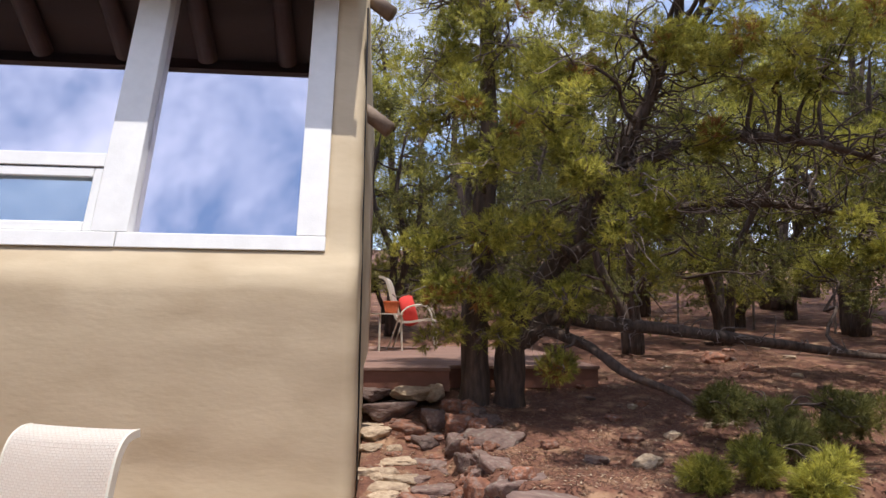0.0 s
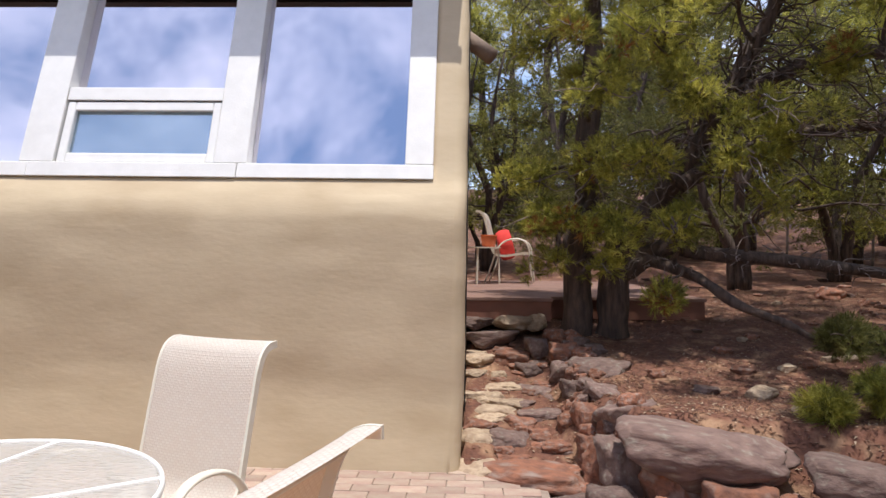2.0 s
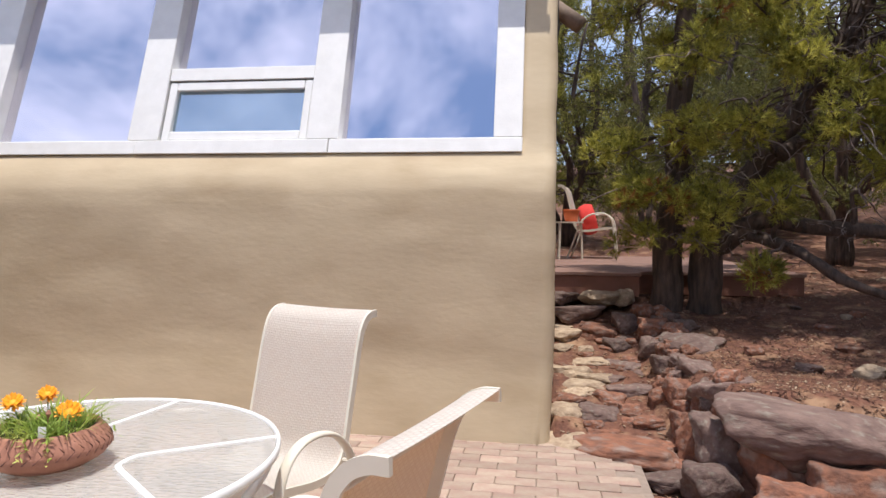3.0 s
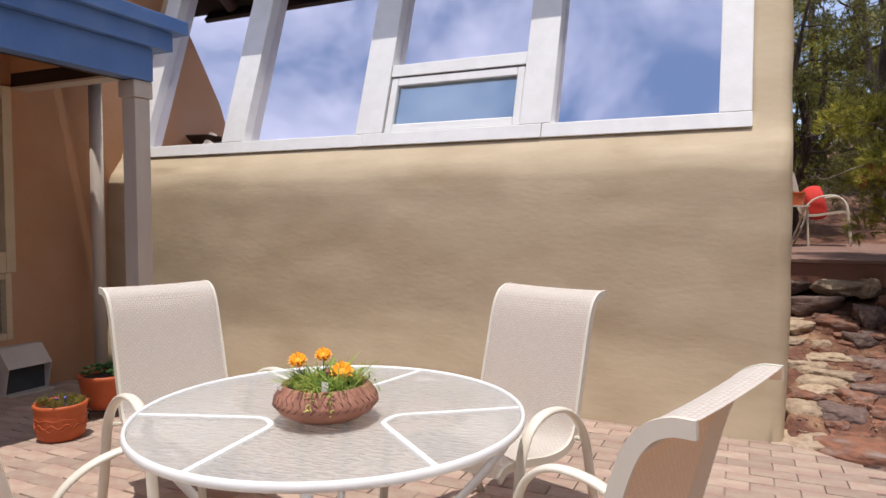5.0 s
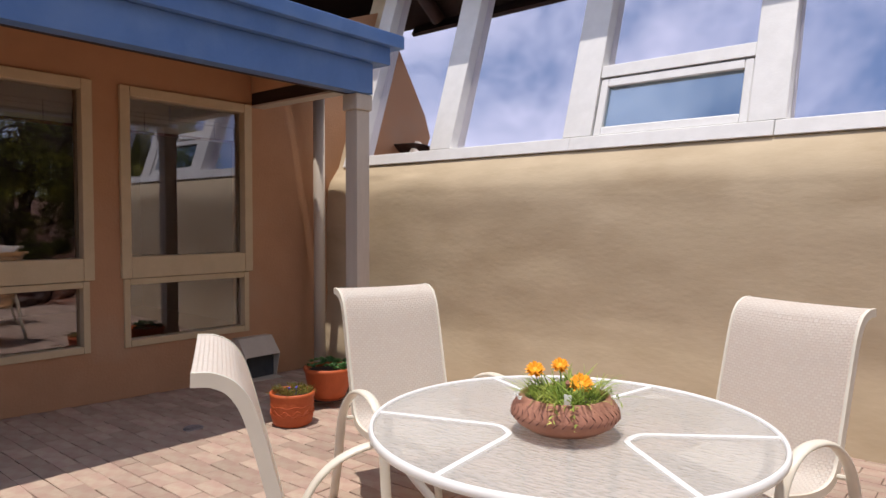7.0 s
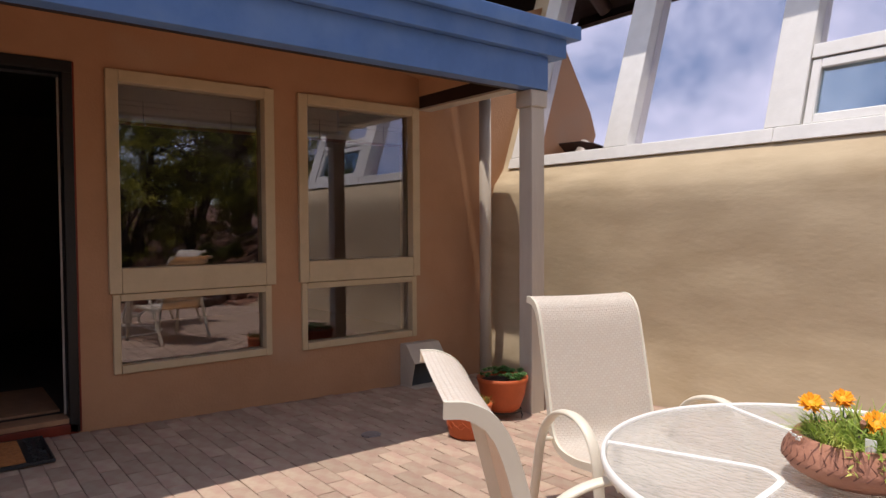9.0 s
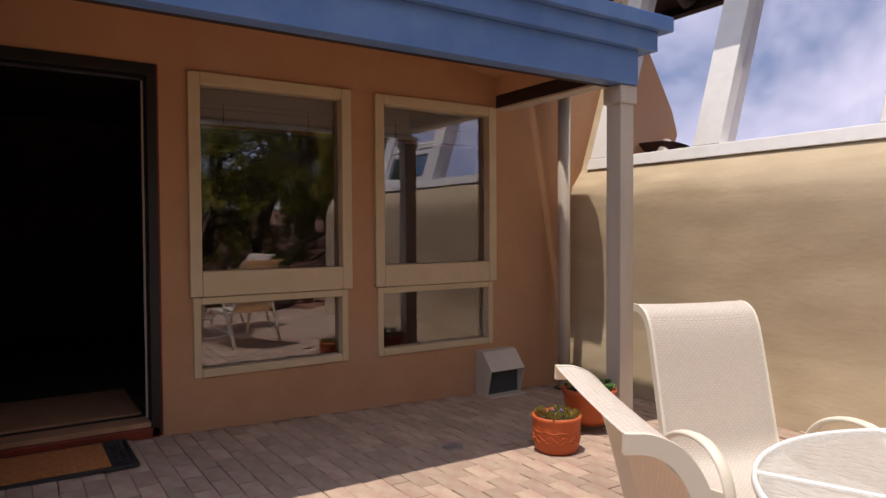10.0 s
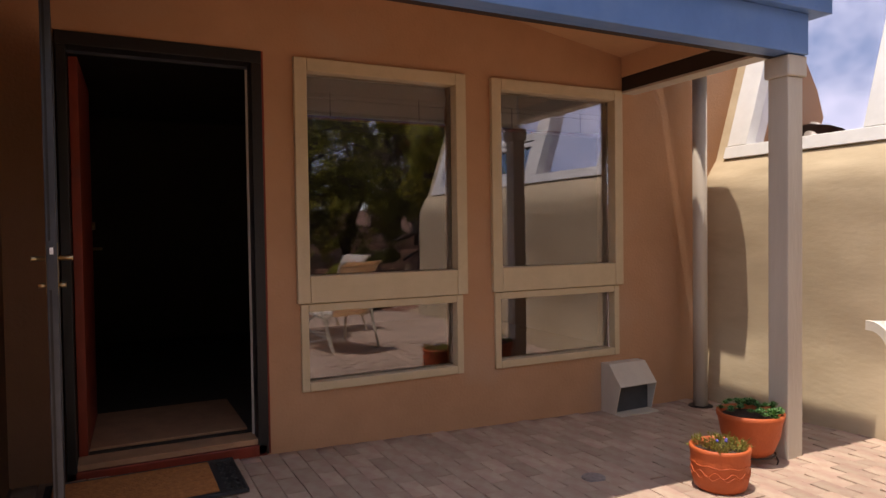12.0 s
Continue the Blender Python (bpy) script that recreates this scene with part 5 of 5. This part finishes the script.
stone("g", 0.64, 4.62, 0.24, 0.13, 0.18, 0.18, 80, WALLW, 0)
stone("r", 0.60, 4.46, 0.16, 0.15, 0.13, 0.11, 20, WALLW, 2)
stone("r", 0.66, 4.22, 0.16, 0.20, 0.20, 0.20, -35, WALLW, 3)
stone("r", 0.58, 4.32, 0.10, 0.18, 0.16, 0.14, 10, WALLW, 1)
stone("r", 0.66, 4.02, 0.04, 0.22, 0.20, 0.16, 30, WALLW, 0)
stone("g", 0.84, 4.02, 0.20, 0.34, 0.28, 0.24, 15, WALLW, 3)
stone("r", 0.68, 3.84, -0.01, 0.22, 0.26, 0.24, 55, WALLW, 2)
stone("g", 0.80, 3.70, 0.02, 0.36, 0.30, 0.34, 50, WALLW, 0)
stone("r", 0.98, 3.55, -0.02, 0.33, 0.28, 0.32, -20, WALLW, 3, 12)
stone("g", 1.14, 3.50, 0.165, 0.86, 0.42, 0.28, -18, WALLW, 2, 3)
stone("r", 1.26, 3.30, -0.06, 0.42, 0.30, 0.30, 8, WALLW, 0)
stone("r", 1.46, 3.22, -0.02, 0.16, 0.16, 0.16, 0, WALLW, 1)
stone("r", 1.66, 3.10, -0.06, 0.34, 0.28, 0.26, -10, WALLW, 2)
stone("g", 1.74, 3.12, 0.14, 0.50, 0.36, 0.24, -25, WALLW, 2)
stone("p", 2.02, 3.16, 0.17, 0.22, 0.15, 0.12, -20, WALLW, 1)
stone("r", 2.16, 2.86, -0.10, 0.44, 0.34, 0.30, -30, WALLW, 3)
stone("r", 2.50, 2.72, 0.0, 0.45, 0.36, 0.36, -15, WALLW, 1)
stone("g", 2.95, 2.60, 0.0, 0.50, 0.40, 0.40, 10, WALLW, 0)

rs = random.Random(58)
for i in range(36):
    y = 3.92 + 1.75 * (i / 36) + rs.uniform(-0.04, 0.04)
    x = rs.uniform(-0.06, 0.56)
    ln = rs.uniform(0.09, 0.2)
    stone(rs.choice("pprp" if x < 0.25 else "rgrr"), x, y, ground_z(x, y) + 0.005, ln, ln * rs.uniform(0.6, 0.8), rs.uniform(0.05, 0.085), rs.uniform(-35, 35), STEP, i)
for i in range(28):
    y = 3.6 + 2.0 * (i / 28) + rs.uniform(-0.04, 0.04)
    x = 0.62 + 0.05 * (5.6 - y) + rs.uniform(-0.07, 0.16)
    ln = rs.uniform(0.09, 0.17)
    stone(rs.choice("rgrr"), x, y, ground_z(x, y) + 0.0, ln, ln * rs.uniform(0.7, 0.95), rs.uniform(0.08, 0.13), rs.uniform(0, 90), WALLW, i, rs.uniform(-12, 12))

# loose stones, needles and litter on the bank
rl = random.Random(31)
for i in range(46):
    x, y = rl.uniform(0.9, 5.5), rl.uniform(3.8, 9.5)
    if y < 5.9 and x < 1.2:
        continue
    s = rl.uniform(0.035, 0.12)
    k = rl.choice("grrp")
    ob = new("pebble", STONES[k][i % 4])
    ob.matrix_world = pose(x, y, ground_z(x, y) + s * 0.1, 0, 0, rl.uniform(0, 360)) @ Matrix.Diagonal((s * 1.4, s, s * 0.6, 1))
    tagged(ob, STONE_LABEL[k].replace("block", "pebble") + " lying on the bare soil", "pebble", "loose pebbles on the bank")
for x, y, s, k in ((1.77, 4.32, 0.16, "p"), (2.13, 4.75, 0.11, "p"), (3.97, 7.7, 0.30, "r"), (3.98, 6.96, 0.18, "r"), (1.86, 3.9, 0.14, "p"), (1.2, 4.65, 0.12, "r")):
    ob = new("pebble", STONES[k][int(s * 100) % 4])
    ob.matrix_world = pose(x, y, ground_z(x, y) + s * 0.12, 5, 0, 40) @ Matrix.Diagonal((s * 1.4, s, s * 0.7, 1))
    tagged(ob, STONE_LABEL[k].replace("block", "pebble") + " lying on the bare soil", "pebble", "loose pebbles on the bank")


def litter(name, count, x0, x1, y0, y1, ln, wd, material, seed, label):
    rg = np.random.default_rng(seed)
    xy = np.stack([rg.uniform(x0, x1, count), rg.uniform(y0, y1, count)], 1)
    a = rg.uniform(0, 6.283, count)
    l2 = ln * rg.uniform(0.5, 1.3, count)
    vs = np.zeros((count, 3, 3))
    for i in range(count):
        x, y = xy[i]
        z = ground_z(x, y) + 0.006
        d = np.array([math.cos(a[i]), math.sin(a[i]), rg.normal() * 0.2])
        s = np.array([-d[1], d[0], 0]) * wd
        b = np.array([x, y, z])
        vs[i] = (b - s, b + s, b + d * l2[i])
    return tagged(soup(name, vs.reshape(-1, 3), np.arange(count * 3).reshape(-1, 3), material), label, "litter", kind="stuff")


litter("dark_litter", 34000, 0.5, 5.0, 3.1, 8.5, 0.035, 0.005, M_DARKLIT, 6, "dark brown bark and leaf crumbs on the soil")
litter("needle_litter", 26000, 0.0, 5.0, 3.1, 8.5, 0.05, 0.0028, M_NEEDLE, 4, "dry brown pine needles strewn over the soil")
litter("chip_litter", 6500, -0.1, 4.5, 3.2, 8.0, 0.024, 0.007, M_ROCKPALE, 5, "small pale chips and leaves on the soil")

# ---- deck behind the tree ----
def build_deck():
    d = empty("deck", 0.7, 5.9, 0.6, 0, "low weathered reddish wooden deck among the trees", "deck")
    bpy.context.view_layer.update()
    for x0, x1, y0, y1 in ((-1.0, 0.62, 5.78, 9.3), (0.625, 2.02, 6.05, 9.3)):
        y = y0 - 0.02
        while y < y1:
            rel(bm_object("board", boxed(x0 - 0.01, x1 + 0.01, y, y + 0.135, 0.772, 0.80, 0.003), M_DECK), d)
            y += 0.142
        rel(bm_object("fascia", boxed(x0, x1, y0, y0 + 0.04, 0.60, 0.770, 0.003), M_DECKRED), d)
        rel(bm_object("side_fascia", boxed(x1 - 0.04, x1 - 0.001, y0 + 0.041, y1, 0.60, 0.770, 0.003), M_DECKRED), d)
    for x, y in ((-0.8, 6.0), (0.5, 6.0), (1.9, 6.2), (1.9, 9.0), (-0.8, 9.0)):
        rel(bm_object("pier", boxed(x - 0.07, x + 0.07, y, y + 0.14, 0.3, 0.60), M_DARKWOOD), d)
    return d


build_deck()
dc = copy_thing(chair_a, pose(0.02, 8.75, 0.80, 0, 0, -8))
dc["label"], dc["group"] = "cream patio chair with a red cushion on the deck", "chairs on the deck"
pb = bmesh.new()
bmesh.ops.create_uvsphere(pb, u_segments=20, v_segments=12, radius=1.0)
for v in pb.verts:
    v.co = Vector((v.co.x * 0.20, v.co.y * 0.20 * (1 - 0.15 * v.co.z ** 2), v.co.z * 0.20))
    v.co.x = math.copysign(min(abs(v.co.x), 0.09), v.co.x)
pillow = tagged(bm_object("cushion", pb, M_PILLOW, smooth=True), "plump red cushion on the deck chair", "cushion")
pillow.matrix_world = pose(0.38, 8.72, 1.29, 0, -15, 0)
ps = empty("side_table", 0.10, 8.3, 0.80, 0, "small metal side table with a terracotta pot", "side table")
part("top", lathe(bmesh.new(), [(0, 0.44), (0.2, 0.44), (0.2, 0.455), (0, 0.455)], 24), M_ALU, ps)
for k in range(3):
    a = 2.1 * k
    part("leg", tube(bmesh.new(), [(0.17 * math.cos(a), 0.17 * math.sin(a), 0.44), (0.19 * math.cos(a), 0.19 * math.sin(a), 0)], 0.012, 8), M_ALU, ps)
dp = lathe(bmesh.new(), [(0, 0), (0.075, 0), (0.10, 0.13), (0.105, 0.15), (0.09, 0.15), (0, 0.12)], 24)
dpo = tagged(bm_object("small_pot", dp, M_TERRA, smooth=True), "small terracotta pot on the side table", "plant pot")
dpo.matrix_world = Matrix.Translation((0.15, 8.3, 1.255))

# log stubs on the east side wall
for y, z in ((5.0, 2.77), (5.0, 3.68)):
    tagged(bm_object("log_stub", tube(bmesh.new(), [(-0.16, y + 0.02, z + 0.05), (0.06, y - 0.03, z - 0.13)], [0.058, 0.062], 16), M_STUB, smooth=True), "weathered round log stub on the side wall", "log stub", "log stubs")
tagged(bm_object("side_window_trim", boxed(-0.118, -0.108, 4.55, 4.62, 0.1, 3.4, 0.003), M_FRAMEBLACK), "dark narrow window trim on the side wall", "trim", kind="structure")
PINE_TRUNKS = [[(0.80, 5.66, 0.35, 0.155), (0.81, 5.62, 0.62, 0.122), (0.84, 5.62, 1.2, 0.108), (0.90, 5.7, 2.0, 0.095), (0.95, 5.8, 3.0, 0.08), (0.9, 5.8, 4.3, 0.04)],
               [(1.09, 5.66, 0.35, 0.165), (1.10, 5.62, 0.62, 0.135), (1.13, 5.60, 1.2, 0.112), (1.42, 5.65, 1.58, 0.085), (1.72, 5.6, 2.01, 0.07), (1.92, 5.45, 2.4, 0.075), (2.17, 5.4, 2.9, 0.065), (2.5, 5.35, 3.7, 0.04)],
               [(1.20, 5.60, 1.05, 0.09), (1.51, 5.5, 1.25, 0.068), (1.81, 5.4, 1.20, 0.060), (2.35, 5.3, 1.16, 0.052), (2.92, 5.3, 1.09, 0.046), (3.47, 5.4, 1.03, 0.042), (4.26, 5.5, 0.94, 0.03), (4.9, 5.6, 0.92, 0.015)],
               [(1.14, 5.56, 1.0, 0.07), (1.32, 5.5, 1.13, 0.055), (1.48, 5.4, 1.11, 0.045), (1.74, 5.2, 0.97, 0.038), (1.94, 5.0, 0.80, 0.034), (2.2, 4.9, 0.70, 0.028), (2.44, 4.8, 0.55, 0.016)],
               [(1.6, 5.5, 1.75, 0.07), (2.2, 5.7, 2.1, 0.055), (3.0, 5.9, 2.3, 0.045), (4.0, 6.1, 2.35, 0.03), (4.8, 6.2, 2.25, 0.012)],
               [(1.95, 5.4, 2.45, 0.06), (2.7, 5.3, 2.75, 0.05), (3.5, 5.2, 2.75, 0.035), (4.4, 5.3, 2.6, 0.015)]]
PINE_A = [(0.75, 5.25, 1.45, 0.28), (1.08, 5.2, 1.38, 0.24), (0.55, 5.35, 1.12, 0.18), (1.30, 5.1, 1.9, 0.26), (1.6, 4.8, 2.35, 0.26), (1.17, 4.70, 2.74, 0.34), (0.85, 4.80, 2.37, 0.30), (1.41, 4.80, 2.47, 0.22), (0.88, 5.20, 1.87, 0.36), (0.58, 5.30, 1.47, 0.25), (0.89, 5.20, 1.09, 0.13), (0.39, 5.50, 1.80, 0.26), (1.42, 5.00, 1.38, 0.17),
          (1.87, 4.90, 1.95, 0.27), (2.23, 4.80, 2.07, 0.30), (2.05, 5.10, 2.29, 0.24), (2.09, 5.00, 1.61, 0.18), (1.35, 5.00, 0.87, 0.11), (1.89, 5.00, 3.50, 0.50), (2.49, 4.80, 3.45, 0.48), (3.18, 4.80, 3.40, 0.42)]
# Clumps at y below 4.3 hang out of view, added to shade the bank.
PINE_B = [(2.96, 5.00, 3.18, 0.25), (1.05, 5.40, 3.53, 0.50), (0.52, 5.90, 3.55, 0.40), (1.38, 4.70, 3.13, 0.26), (3.97, 5.20, 3.80, 0.53), (3.48, 4.90, 3.22, 0.28), (4.66, 6.20, 2.93, 0.47), (4.33, 6.40, 3.20, 0.33),
          (4.71, 6.00, 2.05, 0.41), (4.52, 6.50, 1.75, 0.33), (0.64, 5.20, 2.96, 0.22), (1.3, 5.2, 4.3, 0.6), (2.3, 5.0, 4.3, 0.7), (3.3, 5.1, 4.3, 0.7), (1.8, 6.4, 4.9, 0.6), (3.6, 6.0, 4.9, 0.7), (0.5, 6.3, 3.1, 0.35), (1.4, 6.4, 3.6, 0.45), (2.3, 6.2, 3.5, 0.4), (3.1, 6.0, 3.7, 0.4), (0.9, 6.0, 4.1, 0.4), (0.5, 5.7, 4.0, 0.35), (1.6, 5.8, 4.1, 0.35), (1.9, 3.5, 4.5, 0.4), (2.5, 3.9, 4.7, 0.4), (3.1, 3.4, 4.6, 0.45), (3.4, 4.2, 4.5, 0.4), (2.2, 2.9, 4.8, 0.4), (1.0, 5.9, 2.7, 0.35), (2.6, 5.2, 2.7, 0.3), (1.5, 5.9, 3.1, 0.4)]
make_tree("pinyon_tree", "old pinyon pine with forked dark trunk beside the deck", PINE_TRUNKS, PINE_A + PINE_B, M_PINE, 30000, 18, 0.045, 0.0024, 3, dead=700)

# sapling by the retaining wall
SAP = [(1.86, 3.72, 0.38, 0.09), (2.12, 3.70, 0.42, 0.12), (2.42, 3.50, 0.40, 0.12), (2.62, 3.62, 0.42, 0.12)]
make_tree("pinyon_shrub", "low bright green pinyon shrub above the stones", [[(2.2, 3.85, 0.2, 0.03), (2.2, 3.8, 0.36, 0.018), (2.25, 3.75, 0.5, 0.006)]], SAP, M_PINE, 1500, 18, 0.045, 0.0024, 17, limb_r=0.012, dead=14)
JSH = [(2.35, 4.45, 0.60, 0.17), (2.70, 4.50, 0.60, 0.19), (3.0, 4.25, 0.58, 0.2), (2.6, 4.1, 0.48, 0.13), (3.3, 4.4, 0.62, 0.2)]
make_tree("juniper_shrub", "low dark green shrub on the bank", [[(2.6, 4.4, 0.25, 0.03), (2.6, 4.38, 0.42, 0.018), (2.65, 4.4, 0.58, 0.006)]], JSH, M_JUNIPER, 2600, 14, 0.04, 0.0026, 19, limb_r=0.012, dead=14)


def back_tree(name, label, seed, height, spread, material, count, blade, width, lean=0.0):
    rg = random.Random(seed)
    trunks = []
    for k in range(rg.choice((2, 3))):
        a = rg.uniform(0, 6.28)
        dx, dy = math.cos(a), math.sin(a)
        trunks.append([(0.10 * dx, 0.10 * dy, -0.25, 0.12), (0.16 * dx, 0.16 * dy, 0.3, 0.085), (0.55 * dx + lean, 0.45 * dy + 0.1, 0.3 * height, 0.065), (0.6 * dx + lean, 0.9 * dy - 0.1, 0.6 * height, 0.045), (0.9 * dx, 0.8 * dy, 0.9 * height, 0.015)])
    clumps = []
    for k in range(36):
        a, h = rg.uniform(0, 6.28), rg.uniform(0.12, 1.0)
        r = spread * (0.45 + 0.65 * math.sin(math.pi * (0.12 + 0.78 * h))) * rg.uniform(0.35, 1.0)
        clumps.append((r * math.cos(a), r * math.sin(a), h * height, rg.uniform(0.3, 0.55) * spread / 1.5))
    return make_tree(name, label, trunks, clumps, material, count, 10, blade, width, seed, dead=25)


JUN = back_tree("juniper_tree", "dense green juniper with several dark stems", 41, 4.2, 1.7, M_JUNIPER, 8000, 0.06, 0.0055)
PIN = back_tree("pinyon_tree", "bushy olive-green pinyon pine in the woodland", 52, 4.8, 1.9, M_PINE, 8000, 0.07, 0.0045)
JU2 = back_tree("juniper_tree", "spreading juniper with open lower branches", 63, 3.6, 2.0, M_JUNIPER, 8000, 0.06, 0.0055)


def plant(tree, x, y, turn, size):
    return copy_thing(tree, pose(x, y, ground_z(x, y), 0, 0, turn) @ Matrix.Diagonal((size, size, size, 1)))


rt = random.Random(77)
WOODS = [(0.25, 10.6, 0.8), (-1.2, 10.2, 0.85), (3.3, 8.4, 0.85), (3.2, 12.5, 0.9), (5.0, 9.4, 0.8), (5.2, 12.8, 1.0), (6.6, 7.0, 0.9), (7.6, 10.0, 1.2), (2.6, 15.5, 1.4), (-2.5, 13.5, 1.4),
         (5.0, 17.0, 1.5), (8.5, 14.0, 1.4), (10.5, 11.0, 1.3), (9.5, 7.5, 1.2), (11.5, 17.0, 1.6), (7.5, 20.0, 1.7), (1.0, 20.0, 1.7), (14.0, 13.0, 1.5), (15.0, 8.0, 1.5)]
EAST = [(4.3, 1.5, 0.8), (4.4, -0.6, 0.85), (4.8, -2.6, 0.9), (5.2, 3.0, 0.7), (6.5, 3.6, 1.2), (7.2, 1.4, 1.2), (6.6, -0.8, 1.2), (7.5, -3.0, 1.3), (9.5, 0.2, 1.5), (9.5, 3.5, 1.5), (9.8, -2.5, 1.5), (5.5, -5.2, 1.3), (12.5, 1.5, 1.7), (12.0, -5.0, 1.7), (2.0, -8.0, 1.4), (-2.5, -9.0, 1.5)]
for i, (x, y, s) in enumerate(WOODS + EAST):
    plant((JUN, PIN, JU2)[i % 3], x, y, rt.uniform(0, 360), s)
for tr, x, y in ((JUN, -6.0, 11.5), (PIN, 4.2, 20.5), (JU2, 18.0, 10.5)):
    tr.matrix_world = pose(x, y, ground_z(x, y), 0, 0, 30)


for i in range(11):
    a = i / 11
    x, y = -3.0 + 17.0 * a, 13.0 - 4.0 * a * a + rt.uniform(-1.2, 1.2)
    plant((JU2, JUN, PIN)[i % 3], x, y, rt.uniform(0, 360), rt.uniform(0.38, 0.6))
for i in range(14):
    plant((JU2, PIN, JUN)[i % 3], rt.uniform(5.5, 8.5), -5.0 + 0.75 * i, rt.uniform(0, 360), rt.uniform(0.4, 0.6))


# wire fence posts on the far slope
for i in range(7):
    x, y = 5.2 + 1.1 * i, 11.3 - 0.5 * i
    z = ground_z(x, y)
    tagged(bm_object("fence_post", tube(bmesh.new(), [(x, y, z - 0.1), (x + 0.01, y, z + 1.15)], 0.02, 6), M_TWIG), "thin grey wooden fence post", "fence post", "wire fence posts")


# ---- paving bricks ----
def build_bricks():
    lw, ww, gap = 0.205, 0.1035, 0.0045
    variants = []
    rg = random.Random(3)
    for k in range(5):
        bm = boxed(-lw / 2 + gap / 2, lw / 2 - gap / 2, -ww / 2 + gap / 2, ww / 2 - gap / 2, -0.02, 0.004, 0)
        top = [e for e in bm.edges if all(v.co.z > 0 for v in e.verts)]
        bmesh.ops.bevel(bm, geom=top, offset=0.003, segments=1, affect="EDGES")
        for v in bm.verts:
            v.co.x += rg.uniform(-0.0015, 0.0015)
            v.co.y += rg.uniform(-0.0015, 0.0015)
        me = bpy.data.meshes.new("brick")
        bm.to_mesh(me)
        bm.free()
        me.materials.append(M_BRICK)
        variants.append(me)
    spots = []
    j, y = 0, -3.95
    while y < 3.97:
        x = -5.33 + lw / 2 - (lw / 2 if j % 2 else 0)
        while x < 0.30:
            spots.append((x, y))
            x += lw
        y += ww
        j += 1
    starts = [p for p in spots if p[0] <= -5.30]
    spots = [p for p in spots if p[0] > -5.30]

    def visible(p):
        return -5.32 < p[0] < 0.3 and p[1] > 0.2 - 0.0 * p[0] or (p[0] < -3.4 and p[1] > -0.6)
    near = [p for p in spots if visible(p)]
    far = [p for p in spots if not visible(p)]
    root_inv = paving.matrix_world.inverted()
    near.sort(key=lambda p: (p[0] + 3.6) ** 2 * 0.6 + (p[1] - 2.2) ** 2)
    singles, rest = near[:1500], near[1500:] + far
    for x, y in singles:
        ob = new("brick", rg.choice(variants))
        ob.parent = paving
        ob.matrix_parent_inverse = root_inv
        slope_x = math.degrees((pave_z(x, y + 0.05) - pave_z(x, y - 0.05)) / 0.1)
        slope_y = -math.degrees((pave_z(x + 0.05, y) - pave_z(x - 0.05, y)) / 0.1)
        ob.matrix_world = pose(x, y, pave_z(x, y) + rg.uniform(-0.0012, 0.0012), slope_x + rg.uniform(-0.3, 0.3), slope_y + rg.uniform(-0.3, 0.3), rg.choice((0, 180)) + rg.uniform(-0.5, 0.5))
    bm = bmesh.new()
    vs, fs = [], []
    for x, y in rest:
        z = pave_z(x, y) + rg.uniform(-0.0012, 0.0012)
        a, b, c = lw / 2 - gap / 2, ww / 2 - gap / 2, 0.003
        n = len(vs)
        for dx, dy, dz in ((-a, -b, -0.02), (a, -b, -0.02), (a, b, -0.02), (-a, b, -0.02), (-a + c, -b + c, 0.004), (a - c, -b + c, 0.004), (a - c, b - c, 0.004), (-a + c, b - c, 0.004)):
            vs.append((x + dx, y + dy, z + dz))
        fs += [(n + 4, n + 5, n + 6, n + 7), (n, n + 1, n + 5, n + 4), (n + 1, n + 2, n + 6, n + 5), (n + 2, n + 3, n + 7, n + 6), (n + 3, n, n + 4, n + 7)]
    for x, y in starts:
        z = pave_z(x, y)
        a, b, n = lw / 4 - gap, ww / 2 - gap / 2, len(vs)
        xc = x + lw / 4 + gap / 2
        for dx, dy, dz in ((-a, -b, -0.02), (a, -b, -0.02), (a, b, -0.02), (-a, b, -0.02), (-a, -b + 0.003, 0.004), (a - 0.003, -b + 0.003, 0.004), (a - 0.003, b - 0.003, 0.004), (-a, b - 0.003, 0.004)):
            vs.append((xc + dx, y + dy, z + dz))
        fs += [(n + 4, n + 5, n + 6, n + 7), (n, n + 1, n + 5, n + 4), (n + 1, n + 2, n + 6, n + 5), (n + 2, n + 3, n + 7, n + 6), (n + 3, n, n + 4, n + 7)]
    bm.free()
    ob = soup("bricks_far", np.array(vs), np.array(fs), M_BRICK2, paving)
    ob["kind"] = "stuff"


build_bricks()
